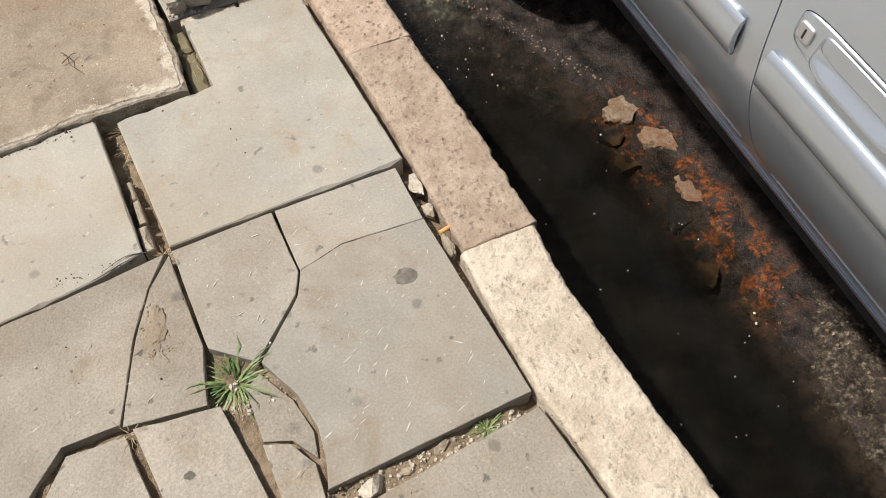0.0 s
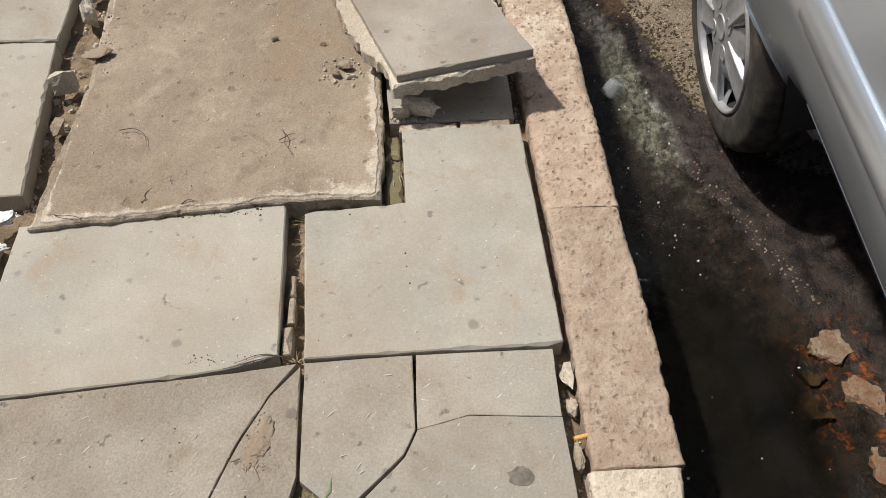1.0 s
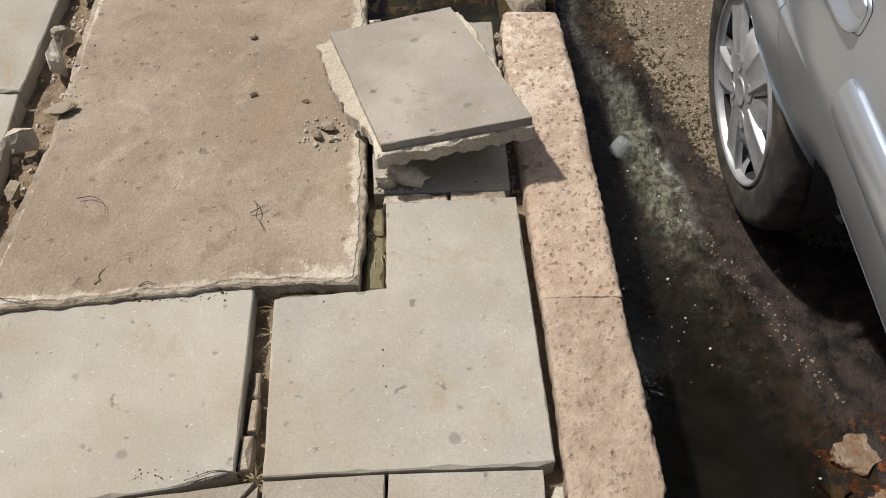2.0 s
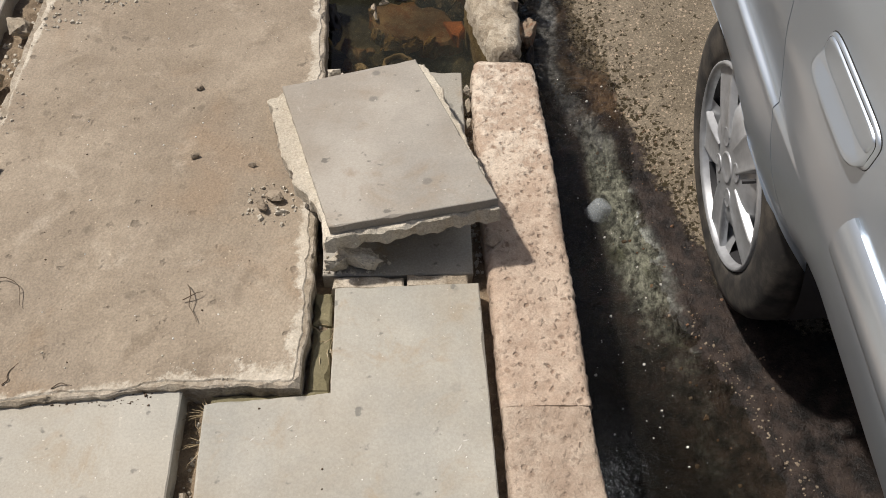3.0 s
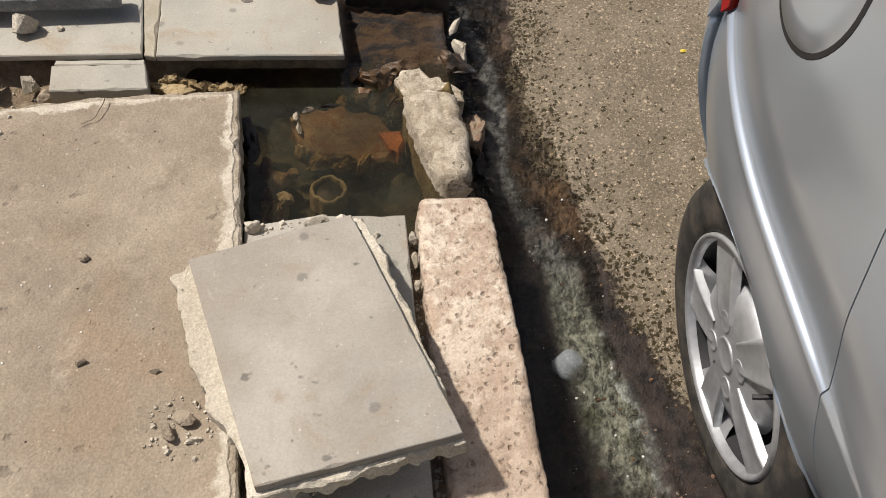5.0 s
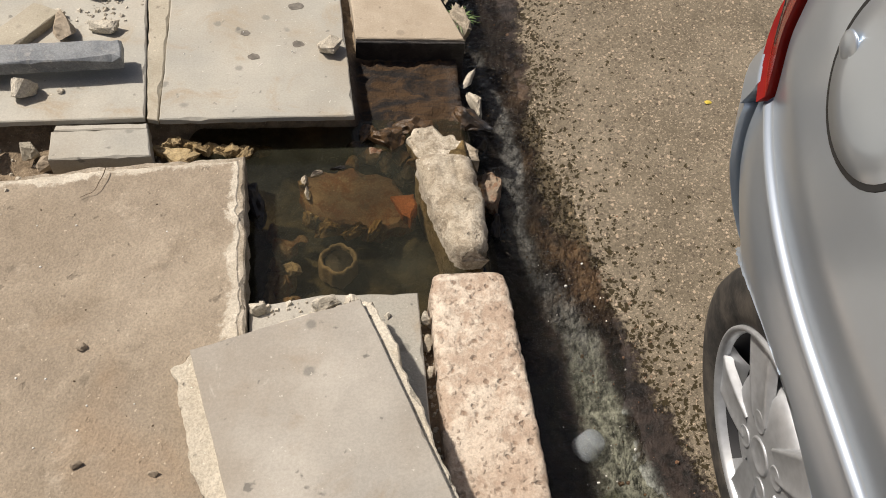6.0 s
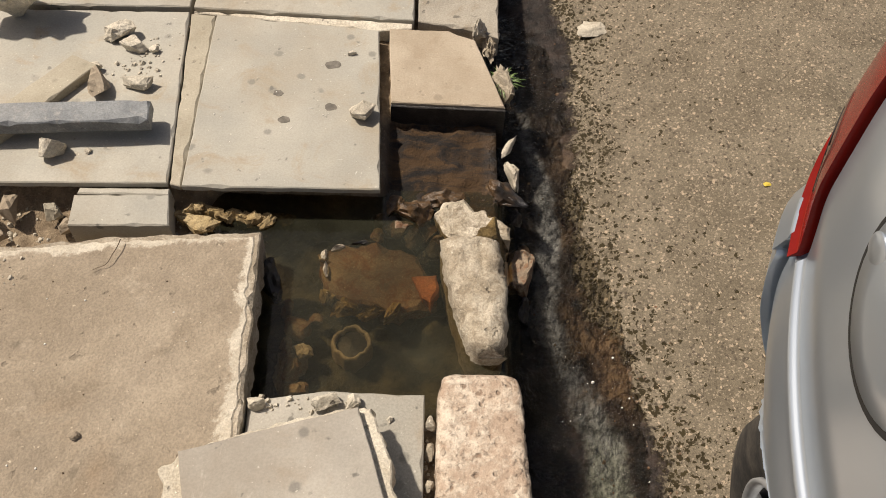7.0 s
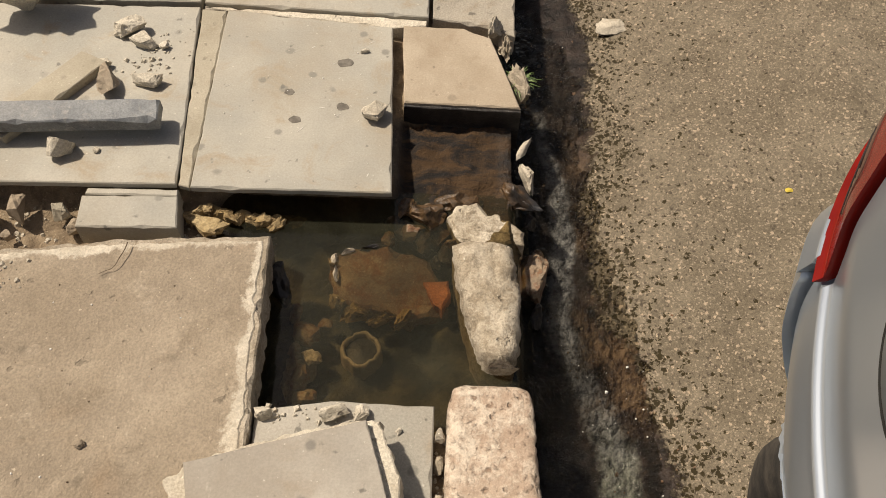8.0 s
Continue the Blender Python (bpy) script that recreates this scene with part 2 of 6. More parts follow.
def road_material():
    m = Nodes("asphalt")
    damp_dark, streak, rust, slime_at = m.attribute("damp_dark"), m.attribute("streak"), m.attribute("rust"), m.attribute("slime")
    sep = m.tree.nodes.new("ShaderNodeSeparateColor")
    m.put(sep.inputs[0], m.cells(200, "F1", "Color", m.warped(120, 0.004)))
    r = sep.outputs[0]
    dry = m.mix(m.ramp(m.noise(6, 6, 0.65), 0.35, 0.65), (0.138, 0.114, 0.080), (0.180, 0.151, 0.109))
    dry = m.mix(1.0, dry, m.grey(m.ramp(r, 0.0, 1.0, 0.86, 1.13)), "MULTIPLY")
    dry = m.mix(m.math("GREATER_THAN", r, 0.968), dry, (0.36, 0.285, 0.205))
    dry = m.mix(m.math("GREATER_THAN", sep.outputs[1], 0.95), dry, (0.085, 0.068, 0.05))
    dry = m.mix(1.0, dry, m.grey(m.ramp(m.noise(380, 2, 0.7), 0.28, 0.72, 0.72, 1.24)), "MULTIPLY")
    fine = m.tree.nodes.new("ShaderNodeSeparateColor")
    m.put(fine.inputs[0], m.cells(340, "F1", "Color", m.warped(200, 0.003)))
    dry = m.mix(m.math("MULTIPLY", m.math("GREATER_THAN", fine.outputs[0], 0.90), 0.6), dry, (0.36, 0.295, 0.22))
    # moss: small dark flecks that crowd into clusters towards the wet edge
    moss = m.attribute("moss")
    cluster = m.ramp(m.noise(17, 4, 0.65, distortion=0.8), 0.49, 0.60)
    cover = m.math("ADD", m.math("MULTIPLY", moss, m.math("ADD", 0.20, m.math("MULTIPLY", cluster, 0.90))), m.math("MULTIPLY", m.math("MULTIPLY", moss, moss), 0.42))
    bent = m.warped(110, 0.020)
    spot = m.tree.nodes.new("ShaderNodeSeparateColor")
    m.put(spot.inputs[0], m.cells(105, "F1", "Color", bent))
    grown = m.math("GREATER_THAN", m.math("ADD", spot.outputs[2], m.math("MULTIPLY", cover, 0.85)), 1.0)
    flecks = m.math("MULTIPLY", grown, m.ramp(m.math("ADD", m.cells(105, "F1", "Distance", bent), m.math("MULTIPLY", m.math("SUBTRACT", m.noise(240, 3, 0.6), 0.5), 0.6)), 0.48, 0.60, 1.0, 0.0))
    dry = m.mix(flecks, dry, m.mix(m.noise(30, 3), (0.014, 0.010, 0.004), (0.046, 0.034, 0.012)))
    # wet mud, also painted as shade by the sill: black to purple-brown, gritty
    muck = m.mix(m.ramp(m.noise(26, 7, 0.72), 0.36, 0.66), (0.006, 0.005, 0.0045), (0.042, 0.030, 0.024))
    muck = m.mix(m.ramp(m.noise(105, 5, 0.7), 0.62, 0.72, 0, 0.6), muck, (0.16, 0.122, 0.09))
    brown = m.mix(m.ramp(m.noise(20, 6, 0.7), 0.38, 0.62), (0.060, 0.036, 0.024), (0.19, 0.125, 0.075))
    muck = m.mix(m.math("MULTIPLY", slime_at, m.ramp(m.noise(14, 5, 0.7), 0.36, 0.56)), muck, brown)
    # pale silt and algae on the bed; upstream, sky reflection painted blue-grey
    sky_sheen = m.mix(m.ramp(m.noise(45, 6, 0.75), 0.36, 0.64), (0.05, 0.053, 0.060), (0.40, 0.415, 0.44))
    green = m.mix(m.ramp(m.noise(48, 6, 0.75, stretch=(1.3, 0.9, 1)), 0.36, 0.66), (0.050, 0.054, 0.048), (0.40, 0.425, 0.375))
    green = m.mix(m.ramp(m.noise(9, 4), 0.54, 0.72, 0, 0.6), green, m.mix(m.ramp(m.noise(60, 5, 0.7), 0.4, 0.6), (0.05, 0.058, 0.028), (0.19, 0.21, 0.11)))
    bed = m.mix(m.attribute("sky_sheen"), green, sky_sheen)
    muck = m.mix(m.ramp(m.math("ADD", streak, m.math("MULTIPLY", m.math("SUBTRACT", m.noise(24, 6, 0.72, distortion=0.5), 0.5), 1.0)), 0.15, 0.85, 0.0, 0.95), muck, bed)
    fire = m.mix(m.ramp(m.noise(75, 4, 0.7), 0.4, 0.62), (0.09, 0.026, 0.007), (0.21, 0.066, 0.014))
    patchy = m.math("MULTIPLY", m.ramp(m.noise(15, 4, 0.6), 0.49, 0.58), m.ramp(m.noise(60, 5, 0.75), 0.45, 0.56))
    muck = m.mix(m.math("MULTIPLY", rust, patchy), muck, fire)
    wet = m.ramp(m.math("ADD", damp_dark, m.math("ADD", m.math("MULTIPLY", m.math("SUBTRACT", m.noise(75, 6, 0.75), 0.5), 1.3), m.math("MULTIPLY", m.math("SUBTRACT", m.noise(14, 4, 0.6), 0.5), 0.3))), 0.36, 0.64)
    col = m.mix(wet, dry, muck)
    h = m.math("ADD", m.math("MULTIPLY", m.noise(210, 3, 0.6), 0.5), m.noise(60, 6, 0.7))
    return m.set(Base_Color=col, Specular_IOR_Level=m.ramp(wet, 0, 1, 0.35, 0.20), Roughness=m.ramp(wet, 0, 1, 0.92, 0.32), Normal=m.bump(m.math("MULTIPLY", h, m.ramp(wet, 0, 1, 0.40, 0.9)), 0.9, 0.006))


def water_material(name, tint, murk, murk_share, scale, ripple, stretch=None, depth=False):
    """Thin dirty water: tinted see-through body, a share of suspended mud, and a glossy skin."""
    m = Nodes(name)
    t = m.tree
    t.nodes.remove(m.bsdf)
    clear = t.nodes.new("ShaderNodeBsdfTransparent")
    clear.inputs["Color"].default_value = (*tint, 1)
    mud = t.nodes.new("ShaderNodeBsdfDiffuse")
    m.put(mud.inputs["Color"], m.mix(m.ramp(m.noise(7, 4), 0.35, 0.7), tuple(v * 0.5 for v in murk), murk))
    body = t.nodes.new("ShaderNodeMixShader")
    share = m.ramp(m.noise(9, 4, 0.6), 0.3, 0.7, murk_share * 0.6, min(1.0, murk_share * 1.3))
    if depth:
        share = m.math("MINIMUM", m.math("MULTIPLY", share, m.ramp(m.attribute("depth"), 0.0, 0.075, 0.10, 3.6)), 0.97)
    m.put(body.inputs[0], share)
    t.links.new(clear.outputs[0], body.inputs[1])
    t.links.new(mud.outputs[0], body.inputs[2])
    wave = m.math("ADD", m.noise(scale, 3, 0.5, stretch=stretch, distortion=0.8), m.math("MULTIPLY", m.noise(scale * 2.7, 3, 0.6, stretch=stretch), 0.5))
    if depth:
        wave = m.math("ADD", wave, m.math("MULTIPLY", m.math("MULTIPLY", m.noise(160, 2, 0.5, distortion=0.5), m.attribute("riffle")), 1.3))
    if depth:
        wave = m.math("MULTIPLY", wave, m.attribute("flow"))
    normal = m.bump(wave, ripple, 0.01)
    skin = t.nodes.new("ShaderNodeBsdfGlossy")
    skin.inputs["Roughness"].default_value = 0.04
    m.put(skin.inputs["Normal"], normal)
    fres = t.nodes.new("ShaderNodeFresnel")
    fres.inputs["IOR"].default_value = 1.33
    m.put(fres.inputs["Normal"], normal)
    whole = t.nodes.new("ShaderNodeMixShader")
    t.links.new(fres.outputs[0], whole.inputs[0])
    t.links.new(body.outputs[0], whole.inputs[1])
    t.links.new(skin.outputs[0], whole.inputs[2])
    t.links.new(whole.outputs[0], m.out.inputs[0])
    return m.mat


GUTTER_WATER = water_material("gutter_water", (0.86, 0.84, 0.78), (0.010, 0.009, 0.007), 0.26, 38, 0.8, None, True)
PIT_WATER = water_material("pit_water", (0.84, 0.74, 0.54), (0.046, 0.046, 0.031), 0.42, 20, 0.06)
SOIL, ASPHALT = soil_material(), road_material()


def wet_stone():
    m = Nodes("wet_rusty_stone")
    n = m.noise(22, 6, 0.7, distortion=0.8)
    col = m.mix(m.ramp(n, 0.36, 0.66), (0.022, 0.016, 0.010), (0.125, 0.072, 0.032))
    col = m.mix(m.ramp(m.noise(6, 4), 0.48, 0.62), col, (0.022, 0.022, 0.024))
    return m.set(Base_Color=col, Roughness=0.32, Normal=m.bump(m.noise(60, 6, 0.7), 0.8, 0.005))


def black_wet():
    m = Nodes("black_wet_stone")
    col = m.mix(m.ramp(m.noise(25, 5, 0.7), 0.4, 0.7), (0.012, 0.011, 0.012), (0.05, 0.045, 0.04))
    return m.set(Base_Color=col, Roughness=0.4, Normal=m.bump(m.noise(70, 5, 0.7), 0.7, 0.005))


def plain(name, colour, rough, metal=0.0, vary=0.12, scale=30, relief=0.0, coat=0.0):
    m = Nodes(name)
    col = m.mix(m.ramp(m.noise(scale, 4), 0.3, 0.7), tuple(v * (1 - vary) for v in colour), tuple(min(1, v * (1 + vary)) for v in colour))
    values = dict(Base_Color=col, Roughness=m.ramp(m.noise(scale * 0.6, 3), 0.3, 0.7, rough * 0.85, rough * 1.15), Metallic=metal, Coat_Weight=coat, Coat_Roughness=0.04)
    if relief:
        values["Normal"] = m.bump(m.noise(scale * 3, 5, 0.7), relief, 0.003)
    return m.set(**values)


def leaf_material(name, a, b):
    m = Nodes(name)
    return m.set(Base_Color=m.mix(m.island(), a, b), Roughness=0.5)


def paint():
    m = Nodes("silver_paint")
    dust = m.ramp(m.noise(5, 5, 0.65), 0.45, 0.75, 0, 0.10)
    col = m.mix(dust, (0.535, 0.605, 0.685), (0.38, 0.37, 0.35))
    return m.set(Base_Color=col, Metallic=0.76, Roughness=m.ramp(dust, 0, 0.10, 0.29, 0.35), Coat_Weight=0.12, Coat_Roughness=0.12)


def tyre_material():
    m = Nodes("tyre_rubber")
    col = m.mix(m.ramp(m.noise(18, 5, 0.65), 0.35, 0.7), (0.022, 0.021, 0.02), (0.085, 0.075, 0.062))
    return m.set(Base_Color=col, Roughness=0.75, Normal=m.bump(m.noise(120, 4), 0.3, 0.002))


WET_STONE, BLACK_WET = wet_stone(), black_wet()
PAINT, RUBBER = paint(), tyre_material()
ALLOY = plain("alloy", (0.48, 0.495, 0.51), 0.48, 0.6, 0.08, 60)
DARK_PLASTIC = plain("dark_plastic", (0.025, 0.025, 0.027), 0.6)
# Black for the painted shade of narrow gaps, and for lamp ribs.
SHADOW_GAP = plain("gap_and_rib_black", (0.012, 0.012, 0.012), 0.8)
RED_LENS = plain("red_lens", (0.17, 0.009, 0.006), 0.20, 0.0, 0.2, 14, 0.0, 0.0)
CLEAR_LENS = plain("smoky_lens", (0.075, 0.022, 0.018), 0.12, 0.0, 0.2, 14, 0.0, 0.0)
WINDOW = plain("dark_window", (0.02, 0.022, 0.024), 0.05)
for lens in (RED_LENS, CLEAR_LENS):
    lens.node_tree.nodes["Principled BSDF"].inputs["Specular IOR Level"].default_value = 0.22
GRASS = leaf_material("grass", (0.06, 0.12, 0.03), (0.23, 0.31, 0.11))
DRY_GRASS = leaf_material("dry_grass", (0.16, 0.12, 0.06), (0.34, 0.27, 0.16))
OLIVE = concrete("olive_mud", (0.165, 0.145, 0.078), (0.225, 0.198, 0.115), (0.10, 0.085, 0.05), 0.6, 0.5, 0.85, 0.6, 16, 0.6)
TAR = plain("tar", (0.155, 0.140, 0.118), 0.85, 0.0, 0.3, 60, 0.4)
PAPER = plain("paper", (0.75, 0.73, 0.68), 0.8)
FILTER = plain("cigarette_filter", (0.62, 0.36, 0.12), 0.8)
TWIG = plain("twig", (0.10, 0.07, 0.045), 0.9)
FILM = plain("white_film", (0.74, 0.74, 0.73), 0.35)


# ---- small helpers ----
def part(name, bm, material, parent=None, label="", smooth=False):
    mesh = bpy.data.meshes.new(name)
    bmesh.ops.recalc_face_normals(bm, faces=bm.faces)
    if smooth:
        for f in bm.faces:
            f.smooth = True
    bm.to_mesh(mesh)
    bm.free()
    mesh.materials.append(material)
    ob = new(name, mesh)
    if parent:
        ob.parent = parent
    return tagged(ob, label)


def nz(x, y, z=0.0):
    return noise.noise(Vector((x, y, z)))


def fractal(x, y, z=0.0, octaves=4):
    return noise.fractal(Vector((x, y, z)), 0.6, 2.1, octaves)


def smooth_step(a, b, v):
    t = min(1.0, max(0.0, (v - a) / (b - a)))
    return t * t * (3 - 2 * t)


def resample(outline, step):
    pts = []
    for i, a in enumerate(outline):
        b = outline[(i + 1) % len(outline)]
        n = max(1, int(math.dist(a, b) / step))
        pts += [(a[0] + (b[0] - a[0]) * k / n, a[1] + (b[1] - a[1]) * k / n) for k in range(n)]
    return pts


def slab_bm(outline, z0, z1, step=0.02, jag=0.0015, bevel=0.004, seed=0, chips=1.0, freq=25, under=0.0, tilt=(0, 0)):
    """A slab with worn edges: its outline wanders by jag, its arris is chipped. tilt: slope along x and y."""
    area = sum(a[0] * b[1] - b[0] * a[1] for a, b in zip(outline, outline[1:] + outline[:1]))
    if area < 0:
        outline = outline[::-1]
    pts = resample(outline, step)
    n = len(pts)
    cx, cy = sum(p[0] for p in pts) / n, sum(p[1] for p in pts) / n
    rings = [[], [], [], []]
    bm = bmesh.new()
    for i, (x, y) in enumerate(pts):
        (ax, ay), (bx, by) = pts[i - 1], pts[(i + 1) % n]
        d = Vector((by - ay, ax - bx)).normalized()
        o = jag * (1.1 * nz(x * freq * 0.4, y * freq * 0.4, seed) + 0.6 * fractal(x * freq, y * freq, seed + 5, 5))
        px, py = x + d.x * o, y + d.y * o
        chip = max(0.0, nz(x * 31, y * 31, seed + 9) - 0.12) * 3.2 * chips
        b = bevel * (0.6 + chip)
        dz = tilt[0] * (x - cx) + tilt[1] * (y - cy)
        rough = jag * 1.5 * nz(x * 60, y * 60, seed + 13) - under
        rings[0].append(bm.verts.new((px + d.x * rough, py + d.y * rough, z0 + dz)))
        rings[1].append(bm.verts.new((px + d.x * rough * 0.5, py + d.y * rough * 0.5, (z0 + z1) / 2 + dz)))
        rings[2].append(bm.verts.new((px, py, max((z0 + z1) / 2 + 0.001, z1 - b) + dz)))
        rings[3].append(bm.verts.new((px - d.x * b * 1.1, py - d.y * b * 1.1, z1 + dz)))
    for lo, hi in zip(rings, rings[1:]):
        for i in range(n):
            j = (i + 1) % n
            bm.faces.new((lo[i], lo[j], hi[j], hi[i]))
    for ring in (rings[3], rings[0]):
        for tri in tessellate_polygon([[Vector((v.co.x, v.co.y, 0)) for v in ring]]):
            bm.faces.new([ring[k] for k in tri])
    return bm


def rock_bm(centre, size, seed, cuts=9, rough=0.06, sub=2, turn=0.0, flat=1.0):
    """A worn stone: a ball cut flat by random planes and roughened."""
    rnd = random.Random(seed)
    bm = bmesh.new()
    bmesh.ops.create_icosphere(bm, subdivisions=sub, radius=1.0)
    planes = [(Vector((rnd.uniform(-1, 1), rnd.uniform(-1, 1), rnd.uniform(-1, 1))).normalized(), rnd.uniform(0.36, 0.78)) for _ in range(cuts)]
    rot = Matrix.Rotation(radians(turn), 3, "Z")
    for v in bm.verts:
        for d, h in planes:
            over = v.co.dot(d) - h
            if over > 0:
                v.co -= d * over
        v.co.z = min(v.co.z, flat)
        v.co *= 1 + rough * fractal(v.co.x * 2.2 + seed, v.co.y * 2.2, v.co.z * 2.2)
        v.co = rot @ Vector((v.co.x * size[0], v.co.y * size[1], v.co.z * size[2])) + Vector(centre)
    return bm


def shard_bm(size, seed, rough=0.08, turn=0.0, points=17):
    """A freshly broken lump: the hull of a few random points, its faces and edges roughened."""
    rnd = random.Random(seed)
    bm = bmesh.new()
    for k in range(points):
        d = Vector((rnd.gauss(0, 1), rnd.gauss(0, 1), rnd.gauss(0, 1))).normalized() * rnd.uniform(0.78, 1.15)
        bm.verts.new(d)
    hull = bmesh.ops.convex_hull(bm, input=bm.verts[:])
    loose_geom = list({g for g in hull["geom_interior"] + hull["geom_unused"] if isinstance(g, bmesh.types.BMVert)})
    bmesh.ops.delete(bm, geom=loose_geom, context="VERTS")
    bmesh.ops.subdivide_edges(bm, edges=bm.edges[:], cuts=3, use_grid_fill=True)
    rot = Matrix.Rotation(radians(turn), 3, "Z")
    for v in bm.verts:
        k = 1 + 1.6 * rough * (0.8 * fractal(v.co.x * 3 + seed, v.co.y * 3, v.co.z * 3) + 0.5 * nz(v.co.x * 9, v.co.y * 9, v.co.z * 9 + seed))
        v.co = rot @ Vector((v.co.x * size[0] * k, v.co.y * size[1] * k, v.co.z * size[2] * k))
    return bm


def grid_bm(xs, ys, height, layers=()):
    """A sheet over the plan, with float attributes from layers: name and function of x, y, z."""
    verts, faces = [], []
    for y in ys:
        for x in xs:
            verts.append((x, y, height(x, y)))
    w = len(xs)
    for j in range(len(ys) - 1):
        for i in range(w - 1):
            a = j * w + i
            faces.append((a, a + 1, a + w + 1, a + w))
    mesh = bpy.data.meshes.new("sheet")
    mesh.from_pydata(verts, [], faces)
    for name, f in layers:
        at = mesh.attributes.new(name, "FLOAT", "POINT")
        at.data.foreach_set("value", [f(*v) for v in verts])
    mesh.shade_smooth()
    return mesh


def spread(lo, hi, step, far):
    """Even steps from lo to hi, then growing ones out to the distance far."""
    core = [lo + i * step for i in range(int((hi - lo) / step) + 1)]
    out, s, v = [], step * 3, core[-1]
    while v < far:
        v += s
        s *= 1.6
        out.append(v)
    before, s, v = [], step * 3, lo
    while v > -far:
        v -= s
        s *= 1.6
        before.append(v)
    return before[::-1] + core + out


def tube_bm(points, radius, sides=6):
    bm = bmesh.new()
    rings = []
    for i, p in enumerate(points):
        p = Vector(p)
        a, b = Vector(points[max(0, i - 1)]), Vector(points[min(len(points) - 1, i + 1)])
        d = (b - a).normalized()
        u = d.orthogonal().normalized()
        v = d.cross(u)
        r = radius(i / (len(points) - 1)) if callable(radius) else radius
        rings.append([bm.verts.new(p + (u * math.cos(k * math.tau / sides) + v * math.sin(k * math.tau / sides)) * r) for k in range(sides)])
    for lo, hi in zip(rings, rings[1:]):
        for k in range(sides):
            bm.faces.new((lo[k], lo[(k + 1) % sides], hi[(k + 1) % sides], hi[k]))
    bm.faces.new(rings[0][::-1])
    bm.faces.new(rings[-1])
    return bm


def along(points, y):
    """Linear interpolation in (y, value) pairs."""
    for (y0, a), (y1, b) in zip(points, points[1:]):
        if y <= y1:
            return a + (b - a) * max(0.0, (y - y0) / (y1 - y0))
    return points[-1][1]


def worn_block_bm(inner, outer, y0, y1, top, z0, r, seed, wander=0.003, pits=0.003, ends=(0.012, 0.012), step=0.007):
    """A hewn stone block along y: rounded arrises, hammered and pitted skin, blunt ends."""
    bm = bmesh.new()
    rings = []
    ys, y = [], y0
    n = int((y1 - y0) / step)
    tight, loose_end = (0.97, 0.99), (0.55, 0.85)
    a0, a1 = loose_end if ends[0] else tight
    b0, b1 = loose_end if ends[1] else tight
    rows = [(y0, a0), (y0 + 0.001, a1)] + [(y0 + 0.004 + (y1 - y0 - 0.008) * k / n, 1.0) for k in range(n + 1)] + [(y1 - 0.001, b1), (y1, b0)]
    for y, shrink in rows:
        near = min(1.0, (y - y0) / ends[0]) if ends[0] else 1.0
        far_ = min(1.0, (y1 - y) / ends[1]) if ends[1] else 1.0
        e = math.sqrt(max(0.0, 1 - (1 - min(near, far_)) ** 2))
        a, b = along(inner, y), along(outer, y)
        mid, half = (a + b) / 2, (b - a) / 2 - (1 - e) * 0.022
        t = top - (1 - e) * 0.030
        if shrink < 1:
            t -= (1 - shrink) * 0.02
        prof = [(-1, z0), (-1, (z0 + t) / 2), (-1, t - r * 2.2), (-1, t - r * 1.5), (-1, t - r)]
        prof += [("l", k) for k in (0.25, 0.5, 0.75)]
        m = 13
        prof += [("t", k / m) for k in range(m + 1)]
        prof += [("r", k) for k in (0.75, 0.5, 0.25)]
        prof += [(1, t - r), (1, t - r * 1.5), (1, t - r * 2.2), (1, (z0 + t) / 2), (1, z0)]
        ring = []
        for p in prof:
            if p[0] == "l" or p[0] == "r":
                w = p[1] * math.pi / 2
                x, z = half - r + r * math.cos(w), t - r + r * math.sin(w)
                x = -x if p[0] == "l" else x
            elif p[0] == "t":
                x, z = -half + r + (2 * half - 2 * r) * p[1], t
            else:
                x, z = half * p[0], p[1]
            px, side = mid + x, x / max(0.01, half)
            q = (px * 28, y * 28, z * 28 + seed)
            d = wander * fractal(*q) + 0.5 * wander * nz(px * 9, y * 9, seed)
            pit = pits * max(0.0, nz(px * 75, y * 75, z * 75 + seed) - 0.25) * 2.2
            ring.append(bm.verts.new((px + side * (d - pit) * (abs(side) > 0.8), y + 0.5 * wander * nz(px * 30, y * 11, z * 30 + seed + 3), z + (d * 1.0 - pit) * (z > t - r * 1.2))))
        rings.append(ring)
    for lo, hi in zip(rings, rings[1:]):
        for i in range(len(lo) - 1):
            bm.faces.new((lo[i], lo[i + 1], hi[i + 1], hi[i]))
    bm.faces.new(rings[0])
    bm.faces.new(rings[-1][::-1])
    return bm


def thing(name, at, label, category, group=""):
    ob = new(name)
    ob.empty_display_size = 0.05
    ob.matrix_basis = Matrix.Translation(at)
    return tagged(ob, label, category, group)


def child(name, bm, material, parent, label="", smooth=False):
    """A part built in world coordinates, under a thing that may stand anywhere."""
    ob = part(name, bm, material, parent, label, smooth)
    if parent.type == "EMPTY":
        ob.matrix_parent_inverse = parent.matrix_basis.inverted()
    return ob


# ---- ground: soil under the paving, road, gutter ----
def road_z(x, y):
    xe = x if x < 0.9 else 0.9 + 0.35 * (1 - math.exp(-(x - 0.9)))
    ye = y
    if y > 2.6:
        ye = 2.6 + 0.5 * (1 - math.exp(-(y - 2.6)))
    elif y < -0.1:
        ye = 0.35 + 0.55 * (-0.1 - max(y, -0.75))
    elif y < 0.35:
        ye = 0.35
    return -0.410 + 0.23 * xe + 0.08 * ye


